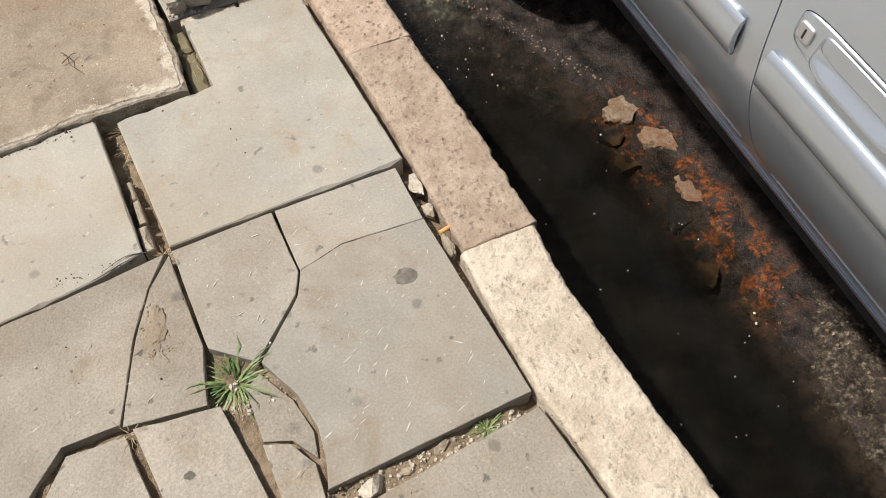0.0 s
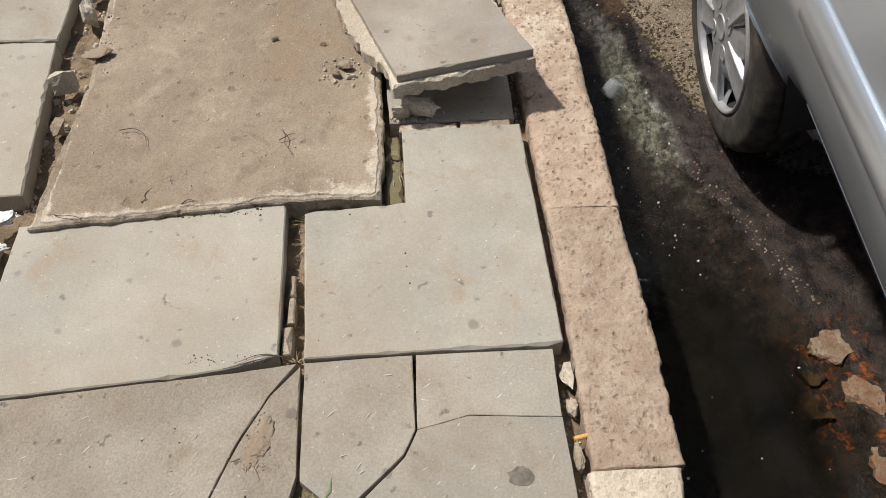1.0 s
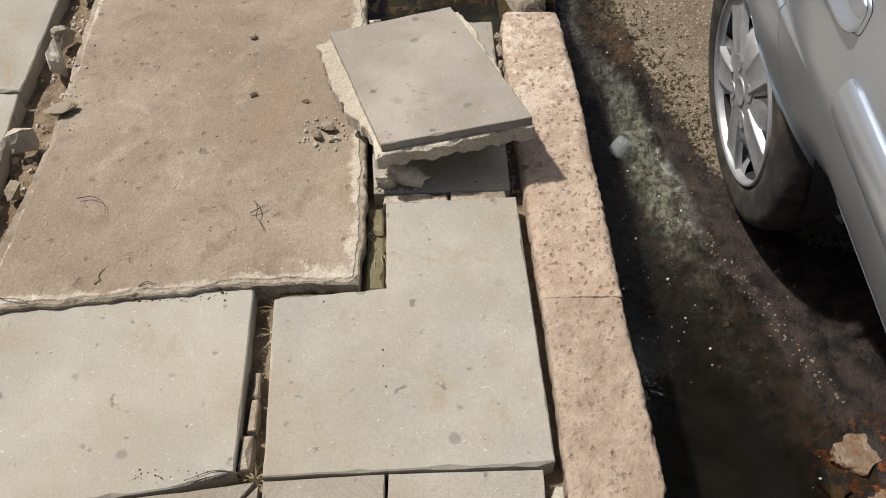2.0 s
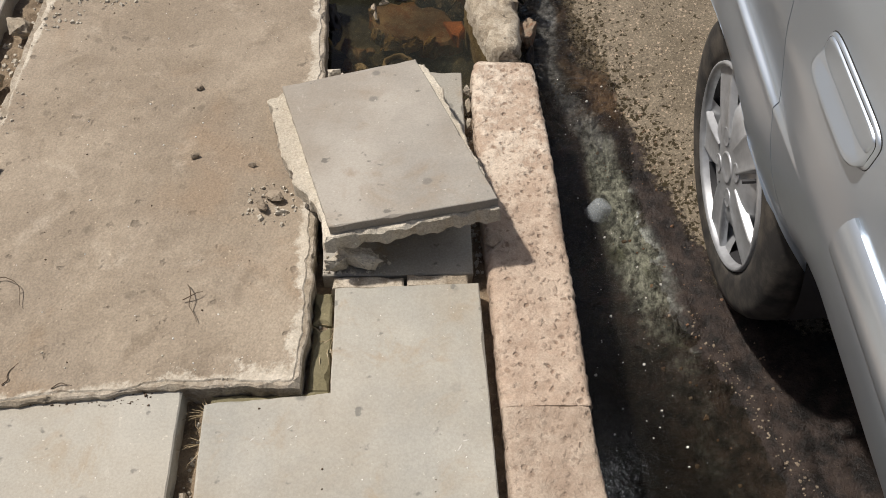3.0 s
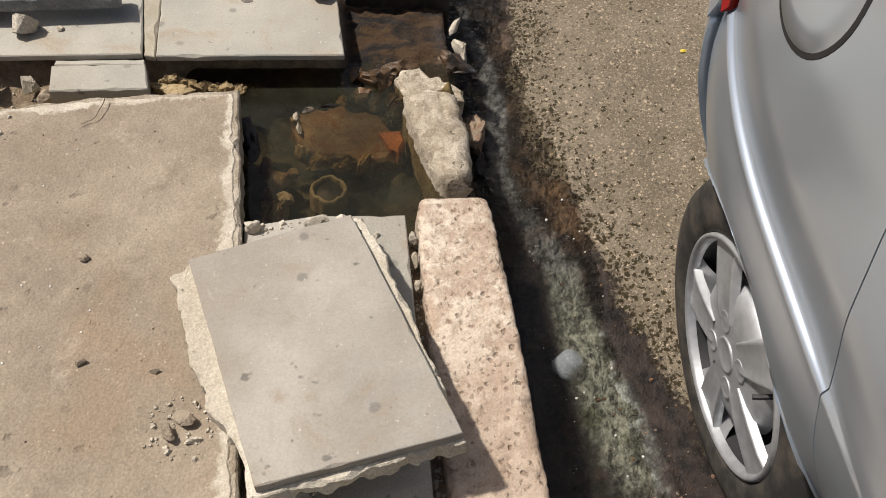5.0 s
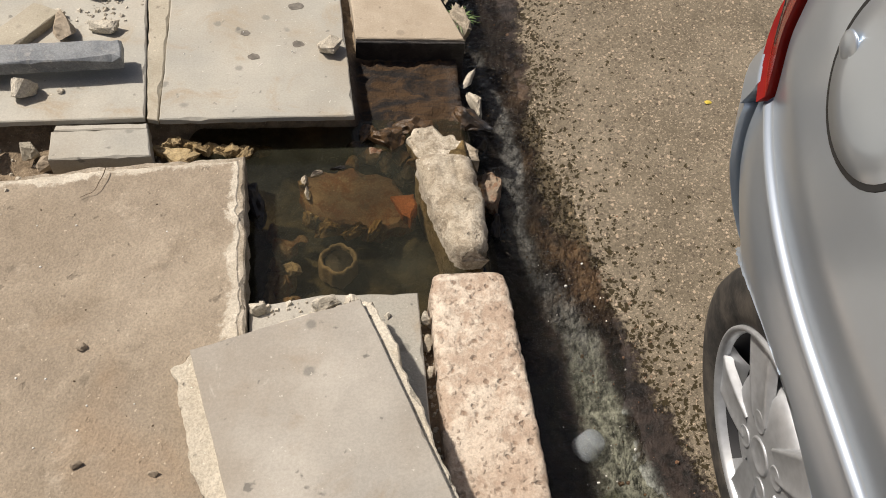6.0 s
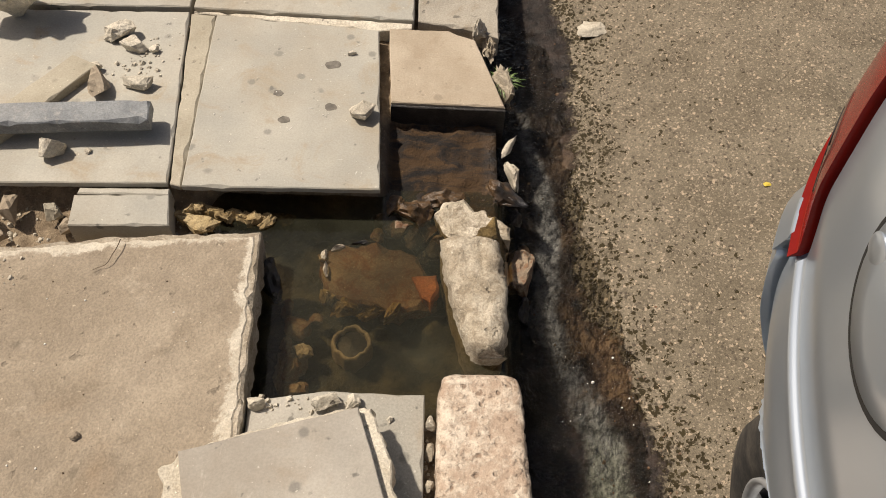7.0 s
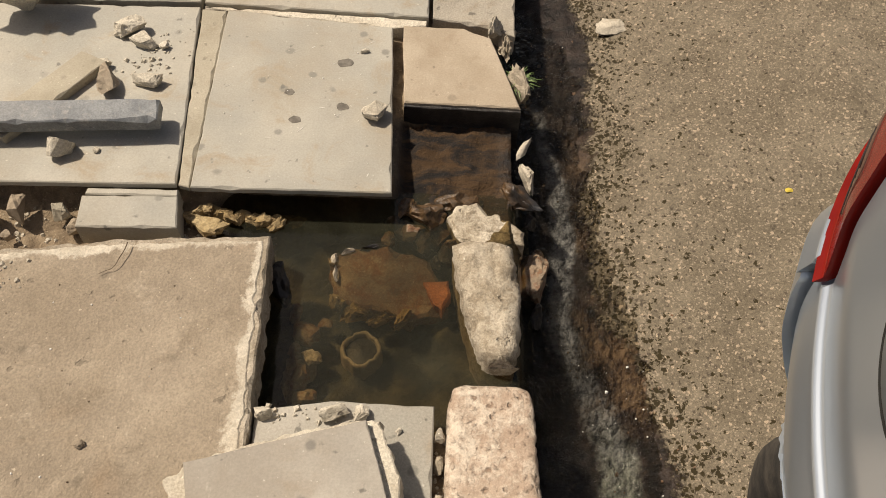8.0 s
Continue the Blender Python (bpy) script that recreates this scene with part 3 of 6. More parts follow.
def water_z(y):
    return -0.236 + 0.050 * smooth_step(0.9, 1.75, y) + 0.035 * smooth_step(1.7, 2.6, y)


def road_height(x, y):
    z = road_z(x, y)
    near = 1 - smooth_step(1.6, 2.6, abs(x - 0.5) + 0.3 * abs(y - 1))
    z += near * (0.004 * fractal(x * 14, y * 14) + 0.010 * nz(x * 5, y * 5, 3))
    low = 1 - smooth_step(0.0, 0.10, z - water_z(y))
    z -= 0.06 * (1 - smooth_step(0.15, 0.65, y)) * (1 - smooth_step(0.42, 0.60, x))
    return z + low * near * 0.006 * fractal(x * 26, y * 22, 7)


WET_EDGE = ((-0.75, 0.57), (-0.45, 0.58), (-0.30, 0.66), (-0.20, 0.80), (0.0, 1.0), (0.5, 1.0), (0.78, 0.78), (0.90, 0.60), (0.97, 0.535), (1.15, 0.49), (1.30, 0.452), (1.42, 0.428), (1.53, 0.395), (1.62, 0.37), (1.69, 0.325), (1.79, 0.308), (1.93, 0.308), (2.08, 0.322), (2.28, 0.336), (2.46, 0.325), (2.70, 0.30))
STREAM = ((0.0, 0.50), (0.40, 0.47), (0.80, 0.425), (0.92, 0.40), (1.07, 0.375), (1.20, 0.350), (1.30, 0.345), (1.42, 0.335), (1.50, 0.292), (1.61, 0.259), (1.71, 0.236), (1.83, 0.245), (1.93, 0.260), (2.04, 0.248), (2.21, 0.210), (2.6, 0.20))
STREAM_HALF = ((0.3, 0.09), (0.9, 0.060), (1.05, 0.066), (1.2, 0.050), (1.4, 0.038), (1.6, 0.040), (1.7, 0.034), (2.1, 0.022), (2.4, 0.015))
STREAM_SHARE = ((0.05, 0.0), (0.3, 0.20), (0.75, 0.26), (0.92, 0.52), (1.05, 0.78), (1.35, 0.90), (1.5, 0.62), (1.62, 0.75), (1.9, 0.95), (2.1, 0.75), (2.35, 0.25))


def damp_dark_at(x, y, z):
    # Lower limit of the wet mix: darker throughout for y below 0.
    least = 0.56 * (1 - smooth_step(-0.2, 0.1, y))
    # Shade along the car's sill, put into the road colour as dark mud.
    least = max(least, smooth_step(0.68, 0.75, x) * (1 - smooth_step(0.2, 0.5, y))) * (1 - smooth_step(0.95, 1.2, x))
    return min(1.0, max(least, 0.5 + (along(WET_EDGE, y) + 0.028 * nz(y * 9, x * 5, 21) + 0.022 * nz(y * 24, x * 14, 23) - x) / 0.09))


def moss_at(x, y, z):
    d = x - along(WET_EDGE, y)
    return smooth_step(0.3, 0.9, y) * (1 - smooth_step(-0.02, 0.17 + 0.07 * nz(y * 5, 0, 3), d)) + 0.16 * (1 - smooth_step(0.10, 0.45, d)) * smooth_step(0.9, 1.2, y)


def streak_at(x, y, z):
    """Pale silt, algae and painted sky reflection along the line of the stream."""
    d = abs(x - along(STREAM, y) + 0.012 * nz(y * 11, 0, 4)) / along(STREAM_HALF, y)
    return (1 - smooth_step(0.2, 1.6, d)) * along(STREAM_SHARE, y)


def sky_sheen_at(x, y, z):
    # Share of painted blue-grey sky reflection in the streak, growing upstream.
    return smooth_step(1.28, 1.55, y)


def slime_at(x, y, z):
    """Brown slime between the stream and the dry asphalt."""
    a = smooth_step(1.42, 1.52, y) * (1 - smooth_step(1.68, 1.78, y)) * smooth_step(0.25, 0.30, x)
    b = 0.45 * smooth_step(1.75, 1.9, y) * (1 - smooth_step(2.1, 2.3, y)) * smooth_step(0.25, 0.29, x)
    return max(a, b)


def rust_at(x, y, z):
    return smooth_step(0.52, 0.57, x) * (1 - smooth_step(0.68, 0.72, x)) * smooth_step(-0.33, -0.22, y) * (1 - smooth_step(0.38, 0.44, y))


road = new("road", grid_bm([v for v in spread(0.13, 1.45, 0.01, 60) if v >= 0.125], spread(-1.1, 2.7, 0.01, 60), road_height,
                           (("damp_dark", damp_dark_at), ("moss", moss_at), ("streak", streak_at), ("sky_sheen", sky_sheen_at), ("slime", slime_at), ("rust", rust_at))))
road.data.materials.append(ASPHALT)
tagged(road, "worn brown-grey asphalt road with a wet mossy gutter along the kerb", "road", kind="structure")

PIT_LEVEL = -0.078


def pit_at(x, y):
    left = -0.37 - 0.10 * smooth_step(1.72, 1.80, y)
    inside = smooth_step(left - 0.02, left + 0.02, x) * smooth_step(1.36, 1.40, y) * (1 - smooth_step(1.86, 1.93, y))
    return inside


def apron_at(x, y):
    """The worn wet stone before the edge block."""
    return smooth_step(-0.125, -0.105, x) * smooth_step(1.78, 1.86, y) * (1 - smooth_step(2.10, 2.115, y))


def soil_height(x, y):
    z = -0.042 + 0.008 * fractal(x * 22, y * 22, 1) + 0.022 * (1 - smooth_step(0.18, 0.24, y)) * (1 - smooth_step(-0.06, -0.02, x))
    z += 0.016 * smooth_step(-0.33, -0.30, x) * (1 - smooth_step(-0.26, -0.24, x)) * smooth_step(0.58, 0.60, y) * (1 - smooth_step(0.78, 0.80, y))
    z -= 0.030 * smooth_step(1.70, 1.76, y) * (1 - smooth_step(1.86, 1.90, y)) * smooth_step(-1.3, -0.9, x)
    z += (-0.165 + 0.022 * fractal(x * 12, y * 12, 2) - z) * pit_at(x, y)
    z += (-0.070 + 0.014 * fractal(x * 16, y * 16, 6) + 0.10 * (y - 2.0) - z) * apron_at(x, y)
    z += (road_height(max(0.13, x), y) - 0.004 - z) * smooth_step(0.085 + 0.045 * apron_at(x, y), 0.138, x)
    return z


ground = new("ground", grid_bm([v for v in spread(-1.5, 0.14, 0.01, 60) if v <= 0.141], spread(-1.0, 2.7, 0.01, 60), soil_height,
                               (("damp_dark", lambda x, y, z: max(pit_at(x, y) * smooth_step(0.05, 0.09, -z), smooth_step(0.085, 0.12, x))),
                                ("rust", lambda x, y, z: max(apron_at(x, y), 0.7 * smooth_step(0.085, 0.12, x) * smooth_step(1.5, 1.6, y))))))
ground.data.materials.append(SOIL)
tagged(ground, "loose brown soil and sand bedding beneath the paving", "ground", kind="structure")

RIFFLES = ((0.27, 1.60, 0.05, 0.05), (0.255, 1.98, 0.03, 0.05), (0.42, 0.86, 0.07, 0.06), (0.36, 1.13, 0.03, 0.04), (0.30, 0.70, 0.09, 0.10), (0.46, 0.80, 0.05, 0.12))


def riffle_at(x, y, z):
    """Where the water runs broken over something."""
    return max(math.exp(-((x - cx) / a) ** 2 - ((y - cy) / b) ** 2) for cx, cy, a, b in RIFFLES)


gutter = new("gutter_water", grid_bm([0.12 + i * 0.01 for i in range(95)], [-1.1 + i * 0.01 for i in range(370)],
                                     lambda x, y: water_z(y) + 0.0022 * fractal(x * 30, y * 22, 5) * smooth_step(0.4, 0.8, y) + 0.06 * smooth_step(0.25, 0.14, x) * smooth_step(1.42, 1.47, y) * (1 - smooth_step(1.52, 1.60, y)),
                                     (("flow", lambda x, y, z: 0.06 + 0.94 * smooth_step(0.35, 0.9, y) + 1.2 * smooth_step(1.2, 1.6, y)), ("riffle", riffle_at), ("depth", lambda x, y, z: water_z(y) - road_height(max(x, 0.13), y)))))
gutter.data.materials.append(GUTTER_WATER)
tagged(gutter, "black stagnant sewage water flowing along the gutter", "water", kind="structure")
pit_water = new("pit_water", grid_bm([-0.50 + i * 0.0125 for i in range(55)], [1.36 + i * 0.0125 for i in range(46)],
                                     lambda x, y: PIT_LEVEL - 0.10 * smooth_step(0.125, 0.18, x)))
pit_water.data.materials.append(PIT_WATER)
tagged(pit_water, "murky greenish water standing in the broken pavement pit", "water", kind="structure")

# ---- paving slabs, pieces of the pavement ----
SLABS = (
    (PALE_SLAB, 0.004, 0.0012, ((-1.035, 0.1695), (-0.65, 0.2045), (-0.60, 0.213), (-0.507, 0.238), (-0.516, 0.597), (-1.035, 0.556))),
    (PALE_SLAB, 0.007, 0.0012, ((-0.476, 0.567), (-0.272, 0.586), (-0.276, 0.797), (-0.014, 0.810), (-0.001, 0.243), (-0.03, 0.236), (-0.27, 0.2325), (-0.461, 0.2265))),
    (GREY_SLAB, -0.001, 0.0015, ((-0.461, 0.222), (-0.272, 0.229), (-0.271, 0.087), (-0.292, 0.043), (-0.392, -0.052), (-0.458, 0.006))),
    (GREY_SLAB, 0.0, 0.0010, ((-0.266, 0.230), (-0.021, 0.231), (-0.024, 0.0985), (-0.18, 0.1085), (-0.2675, 0.0860))),
    (GREY_SLAB, 0.0, 0.0012, ((-0.267, 0.0845), (-0.18, 0.1072), (-0.023, 0.0972), (-0.012, -0.290), (-0.365, -0.300), (-0.351, -0.255), (-0.344, -0.20), (-0.354, -0.135), (-0.387, -0.056), (-0.289, 0.038))),
    (WORN_SLAB, 0.0, 0.0015, ((-1.03, 0.166), (-0.759, 0.191), (-0.596, 0.206), (-0.474, 0.221), (-0.519, 0.161), (-0.565, 0.073), (-0.620, -0.066), (-0.709, -0.064), (-0.770, -0.125), (-0.90, -0.50), (-1.03, -0.50))),
    (WORN_SLAB, -0.001, 0.0010, ((-0.468, 0.215), (-0.465, 0.015), (-0.488, -0.092), (-0.617, -0.071), (-0.5785, 0.033), (-0.5610, 0.073), (-0.5160, 0.161))),
    (WORN_SLAB, -0.002, 0.0015, ((-0.604, -0.080), (-0.470, -0.101), (-0.448, -0.274), (-0.425, -0.56), (-0.60, -0.56), (-0.590, -0.206))),
    (WORN_SLAB, -0.004, 0.0020, ((-0.617, -0.084), (-0.606, -0.21), (-0.612, -0.56), (-0.875, -0.56), (-0.764, -0.152), (-0.706, -0.080))),
    (WORN_SLAB, -0.012, 0.0020, ((-0.424, -0.085), (-0.396, -0.068), (-0.362, -0.135), (-0.352, -0.20), (-0.360, -0.243), (-0.386, -0.200), (-0.428, -0.182))),
    (WORN_SLAB, -0.006, 0.0020, ((-0.430, -0.190), (-0.390, -0.206), (-0.368, -0.252), (-0.372, -0.31), (-0.372, -0.56), (-0.405, -0.56), (-0.430, -0.28))),
    (WORN_SLAB, 0.0, 0.0015, ((-0.355, -0.348), (-0.294, -0.340), (-0.012, -0.316), (0.006, -0.49), (0.006, -0.90), (-0.355, -0.90))),
    (GREY_SLAB, -0.004, 0.0012, ((-0.302, 0.832), (-0.022, 0.838), (-0.021, 1.409), (-0.20, 1.413), (-0.326, 1.393))),
    (PALE_SLAB, 0.0, 0.0015, ((-0.527, 1.860), (-0.121, 1.863), (-0.146, 2.348), (-0.540, 2.392))),
    (PALE_SLAB, 0.001, 0.0015, ((-0.556, 1.866), (-0.606, 2.396), (-1.40, 2.386), (-1.30, 1.852))),
    (BUFF, -0.004, 0.0020, ((-0.5535, 1.868), (-0.530, 1.862), (-0.543, 2.391), (-0.602, 2.395))),
    (PALE_SLAB, 0.002, 0.0015, ((-0.598, 2.412), (-0.064, 2.386), (-0.064, 2.90), (-0.598, 2.92))),
    (PALE_SLAB, 0.002, 0.0015, ((-1.40, 2.402), (-0.608, 2.414), (-0.610, 2.92), (-1.40, 2.92))),
    (WORN_SLAB, -0.004, 0.0025, ((-0.054, 2.388), (0.075, 2.366), (0.140, 2.335), (0.148, 2.90), (-0.054, 2.90))),
    (PALE_SLAB, 0.004, 0.0020, ((-1.052, 0.640), (-1.098, 1.140), (-1.75, 1.140), (-1.75, 0.60))),
    (PALE_SLAB, 0.002, 0.0020, ((-1.098, 1.150), (-1.108, 1.72), (-1.75, 1.74), (-1.75, 1.150))),
    (WORN_SLAB, 0.0, 0.0020, ((-1.075, 0.53), (-1.075, 0.12), (-1.75, 0.10), (-1.75, 0.52))),
    (WORN_SLAB, 0.0, 0.0020, ((-1.055, 0.08), (-1.055, -0.60), (-1.75, -0.60), (-1.75, 0.06))),
)
for i, (material, top, jag, outline) in enumerate(SLABS):
    part("paving_slab", slab_bm(list(outline), top - (0.014 if 13 <= i <= 15 else 0.048), top, jag=jag, seed=i * 3 + 1, bevel=0.0012 if 2 <= i <= 10 else 0.0035), material, ground)
SPACERS = (
    (-0.282, -0.153, 0.802, 0.829, -0.002), (-0.147, -0.032, 0.805, 0.834, 0.000),
    (-0.505, -0.487, 0.245, 0.305, -0.010), (-0.500, -0.486, 0.315, 0.375, -0.016), (-0.503, -0.487, 0.38, 0.43, -0.020),
    (-0.308, -0.288, 0.735, 0.790, -0.018), (-0.736, -0.552, 1.842, 1.858, -0.008),
)
for i, (x0, x1, y0, y1, top) in enumerate(SPACERS):
    part("spacer_strip", slab_bm([(x0, y0), (x1, y0 + 0.002), (x1 - 0.001, y1), (x0 + 0.002, y1 - 0.001)], -0.05, top, jag=0.003, seed=70 + i, bevel=0.004), RIM_RAW if i < 6 else PALE_SLAB, ground, "thin stone strip wedged in a joint")

for outline, top in (([(-0.314, 0.600), (-0.279, 0.600), (-0.280, 0.728), (-0.312, 0.728)], -0.016), ([(-0.314, 0.732), (-0.280, 0.732), (-0.282, 0.800), (-0.312, 0.800)], -0.014), ([(-0.470, 0.571), (-0.276, 0.589), (-0.276, 0.599), (-0.470, 0.590)], -0.012)):
    part("joint_mud", slab_bm(outline, -0.06, top, step=0.008, jag=0.003, seed=61, bevel=0.005), OLIVE, ground, "olive-green mud filling a joint")
part("mortar_joint", slab_bm([(-0.600, 2.400), (-0.541, 2.396), (-0.147, 2.353), (-0.066, 2.362), (-0.066, 2.383), (-0.598, 2.409)], -0.05, -0.006, jag=0.003, seed=88, bevel=0.003), RAW, ground, "pale crumbling mortar between the slabs")
# the stone block beside the pit and the wet apron before it
part("edge_block", slab_bm([(-0.122, 2.357), (-0.108, 2.112), (0.147, 2.104), (0.083, 2.322), (0.02, 2.352)], -0.12, 0.0, jag=0.0015, seed=91, bevel=0.003, chips=0.5), SANDSTONE, ground, "dusty buff edge block")
# Thin black sheet, 7 mm proud of the block's front face.
part("edge_block_foot", slab_bm([(-0.109, 2.1125), (0.148, 2.1045), (0.148, 2.097), (-0.109, 2.105)], -0.13, -0.007, jag=0.0012, seed=92, bevel=0.002, chips=0.4), BLACK_WET, ground, "thin black sheet on the front face of the edge block")

# ---- kerb ----
kerb = tagged(new("kerb"), "weathered pinkish stone kerb along the flooded gutter", "kerb", kind="structure")
part("kerb_stone", worn_block_bm(((-0.95, 0.022), (-0.485, 0.016), (-0.29, -0.004), (-0.003, 0.004)), ((-0.95, 0.166), (-0.553, 0.161), (-0.30, 0.150), (-0.135, 0.143), (0.0, 0.156)), -0.95, -0.002, 0.003, -0.32, 0.010, 5, 0.0025, 0.003, (0, 0)), KERB_PALE, kerb, "pale pitted kerb stone", True)
part("kerb_stone", worn_block_bm(((0.0, 0.012), (0.25, 0.014), (0.56, 0.013)), ((0.0, 0.163), (0.25, 0.170), (0.56, 0.161)), 0.003, 0.5615, 0.002, -0.32, 0.009, 6, 0.003, 0.003, (0, 0)), KERB_PINK, kerb, "pinkish worn kerb stone", True)
part("kerb_stone", worn_block_bm(((0.56, 0.012), (0.70, 0.009), (1.06, -0.002), (1.40, 0.001), (1.455, 0.010)), ((0.56, 0.164), (1.07, 0.163), (1.43, 0.150), (1.455, 0.146)), 0.5625, 1.456, 0.003, -0.32, 0.016, 7, 0.0022, 0.0045, (0, 0.022)), KERB_TAN, kerb, "rough pinkish kerb stone with a rounded broken end", True)

# ---- the large screeded slab ----
big = thing("raised_slab", (-0.66, 1.15, -0.046), "large brown screeded concrete slab with crumbling pale edges", "slab")
BIG = [(-1.010, 0.540), (-0.795, 0.560), (-0.52, 0.592), (-0.325, 0.594), (-0.316, 0.70), (-0.318, 0.914), (-0.330, 1.375), (-0.345, 1.738), (-0.60, 1.722), (-1.012, 1.665), (-1.000, 1.285), (-0.990, 1.153), (-0.985, 0.95)]
child("base", slab_bm(BIG, -0.052, 0.0160, step=0.008, jag=0.004, seed=33, bevel=0.005, chips=0.8, freq=45), RIM_RAW, big, "pale crumbling concrete base")
TOP = [(-0.990, 0.552), (-0.795, 0.570), (-0.52, 0.601), (-0.335, 0.604), (-0.326, 0.70), (-0.330, 0.914), (-0.341, 1.375), (-0.357, 1.726), (-0.60, 1.711), (-0.998, 1.654), (-0.986, 1.285), (-0.976, 1.153), (-0.971, 0.95)]
child("screed", slab_bm(TOP, 0.004, 0.0185, step=0.005, jag=0.006, seed=35, bevel=0.003, chips=0.6, freq=30), SCREED, big, "dusty brown screed layer")

# ---- the loose slab that lies tilted over its neighbours ----
o = Vector((-0.283, 0.848, 0.118))
e1 = (Vector((0.013, 0.897, 0.142)) - o).normalized()
e2 = Vector((-0.412, 1.275, 0.062)) - o
e2 = (e2 - e1 * e2.dot(e1)).normalized()
TILTED = Matrix((e1, e2, e1.cross(e2))).transposed().to_4x4()
TILTED.translation = o
loose = thing("loose_slab", (-0.2, 1.1, 0.0), "broken grey paving slab lying tilted on its neighbours", "slab")
bm = slab_bm([(0, 0), (0.302, 0), (0.231, 0.471), (-0.060, 0.447)], -0.018, 0.0, step=0.012, jag=0.0012, seed=41, bevel=0.002)
bm.transform(TILTED)
child("top_layer", bm, LOOSE_TOP, loose)
bm = slab_bm([(-0.012, -0.010), (0.10, -0.010), (0.20, -0.008), (0.304, -0.006), (0.287, 0.20), (0.266, 0.40), (0.250, 0.475), (0.10, 0.478), (-0.058, 0.455), (-0.092, 0.43), (-0.082, 0.34), (-0.070, 0.24), (-0.050, 0.15), (-0.012, 0.05)], -0.050, -0.0185, step=0.006, jag=0.0075, seed=43, bevel=0.004, chips=1.4, freq=34, under=0.0)
bm.transform(TILTED)
child("mortar_layer", bm, RAW, loose, "ragged pale mortar bedding stuck to the underside")

# ---- the parked car ----
CAR_AT = Vector((0.505, 1.045, -0.200))
CAR = Matrix.Translation(CAR_AT) @ Matrix.Rotation(math.atan(0.085), 4, "X") @ Matrix.Rotation(radians(-9), 4, "Y")
MID = 0.786
PROFILE = ((0.20, 0.19), (0.26, 0.16), (0.36, 0.130), (0.48, 0.052), (0.54, 0.016), (0.60, -0.010), (0.66, -0.027), (0.72, -0.037), (0.80, -0.033), (0.86, -0.025), (0.92, -0.017), (1.00, 0.003), (1.06, 0.028), (1.10, 0.055))
REAR_LOW = ((0.20, 0.14), (0.40, 0.022), (0.48, -0.010), (0.56, -0.034), (0.63, -0.042), (0.70, -0.036))
ARCH_R, WHEEL_R, TRACK = 0.325, 0.300, 0.012


def side_x(z, s=0.0):
    """How far out the side stands; behind the rear door a sharp crease runs along it."""
    ledge = 1 - smooth_step(0.7030, 0.7130, z)
    rear = smooth_step(-0.45, -0.10, s)
    low = sum(along(REAR_LOW, z + d) if z + d < 0.70 else base_x(z + d) for d in (-0.02, -0.01, 0.0, 0.01, 0.02)) / 5
    door = sum(base_x(z + d) for d in (-0.02, -0.01, 0.0, 0.01, 0.02)) / 5
    return door * (1 - rear) + low * rear + (0.009 * (1 - ledge) * (1 - smooth_step(0.72, 0.82, z)) - 0.0020 * ledge) * smooth_step(-0.36, -0.12, s)


def base_x(z):
    for (z0, x0), (z1, x1) in zip(PROFILE, PROFILE[1:]):
        if z <= z1:
            t = max(0.0, (z - z0) / (z1 - z0))
            return x0 + (x1 - x0) * t
    return PROFILE[-1][1]


def skin(s, z, out=0.0):
    """The car's side: s runs backwards along the side and round the rear corner."""
    if s <= 0.0:
        off, y = 0.0, s
        if s < -2.75:
            th = min(1.5, (-2.75 - s) / 0.6)
            off, y = 0.55 * (1 - math.cos(th)), -2.75 - 0.6 * math.sin(th)
        n = (-1.0, 0.0)
    else:
        th = min(math.pi / 2, s / 0.55)
        off, y = 0.33 * (1 - math.cos(th)), 0.65 * math.sin(th)
        n = (-math.cos(th), math.sin(th))
    return Vector((side_x(z, s) + off + n[0] * out, y + n[1] * out, z))


WHEEL_Y = (0.0, -2.48)


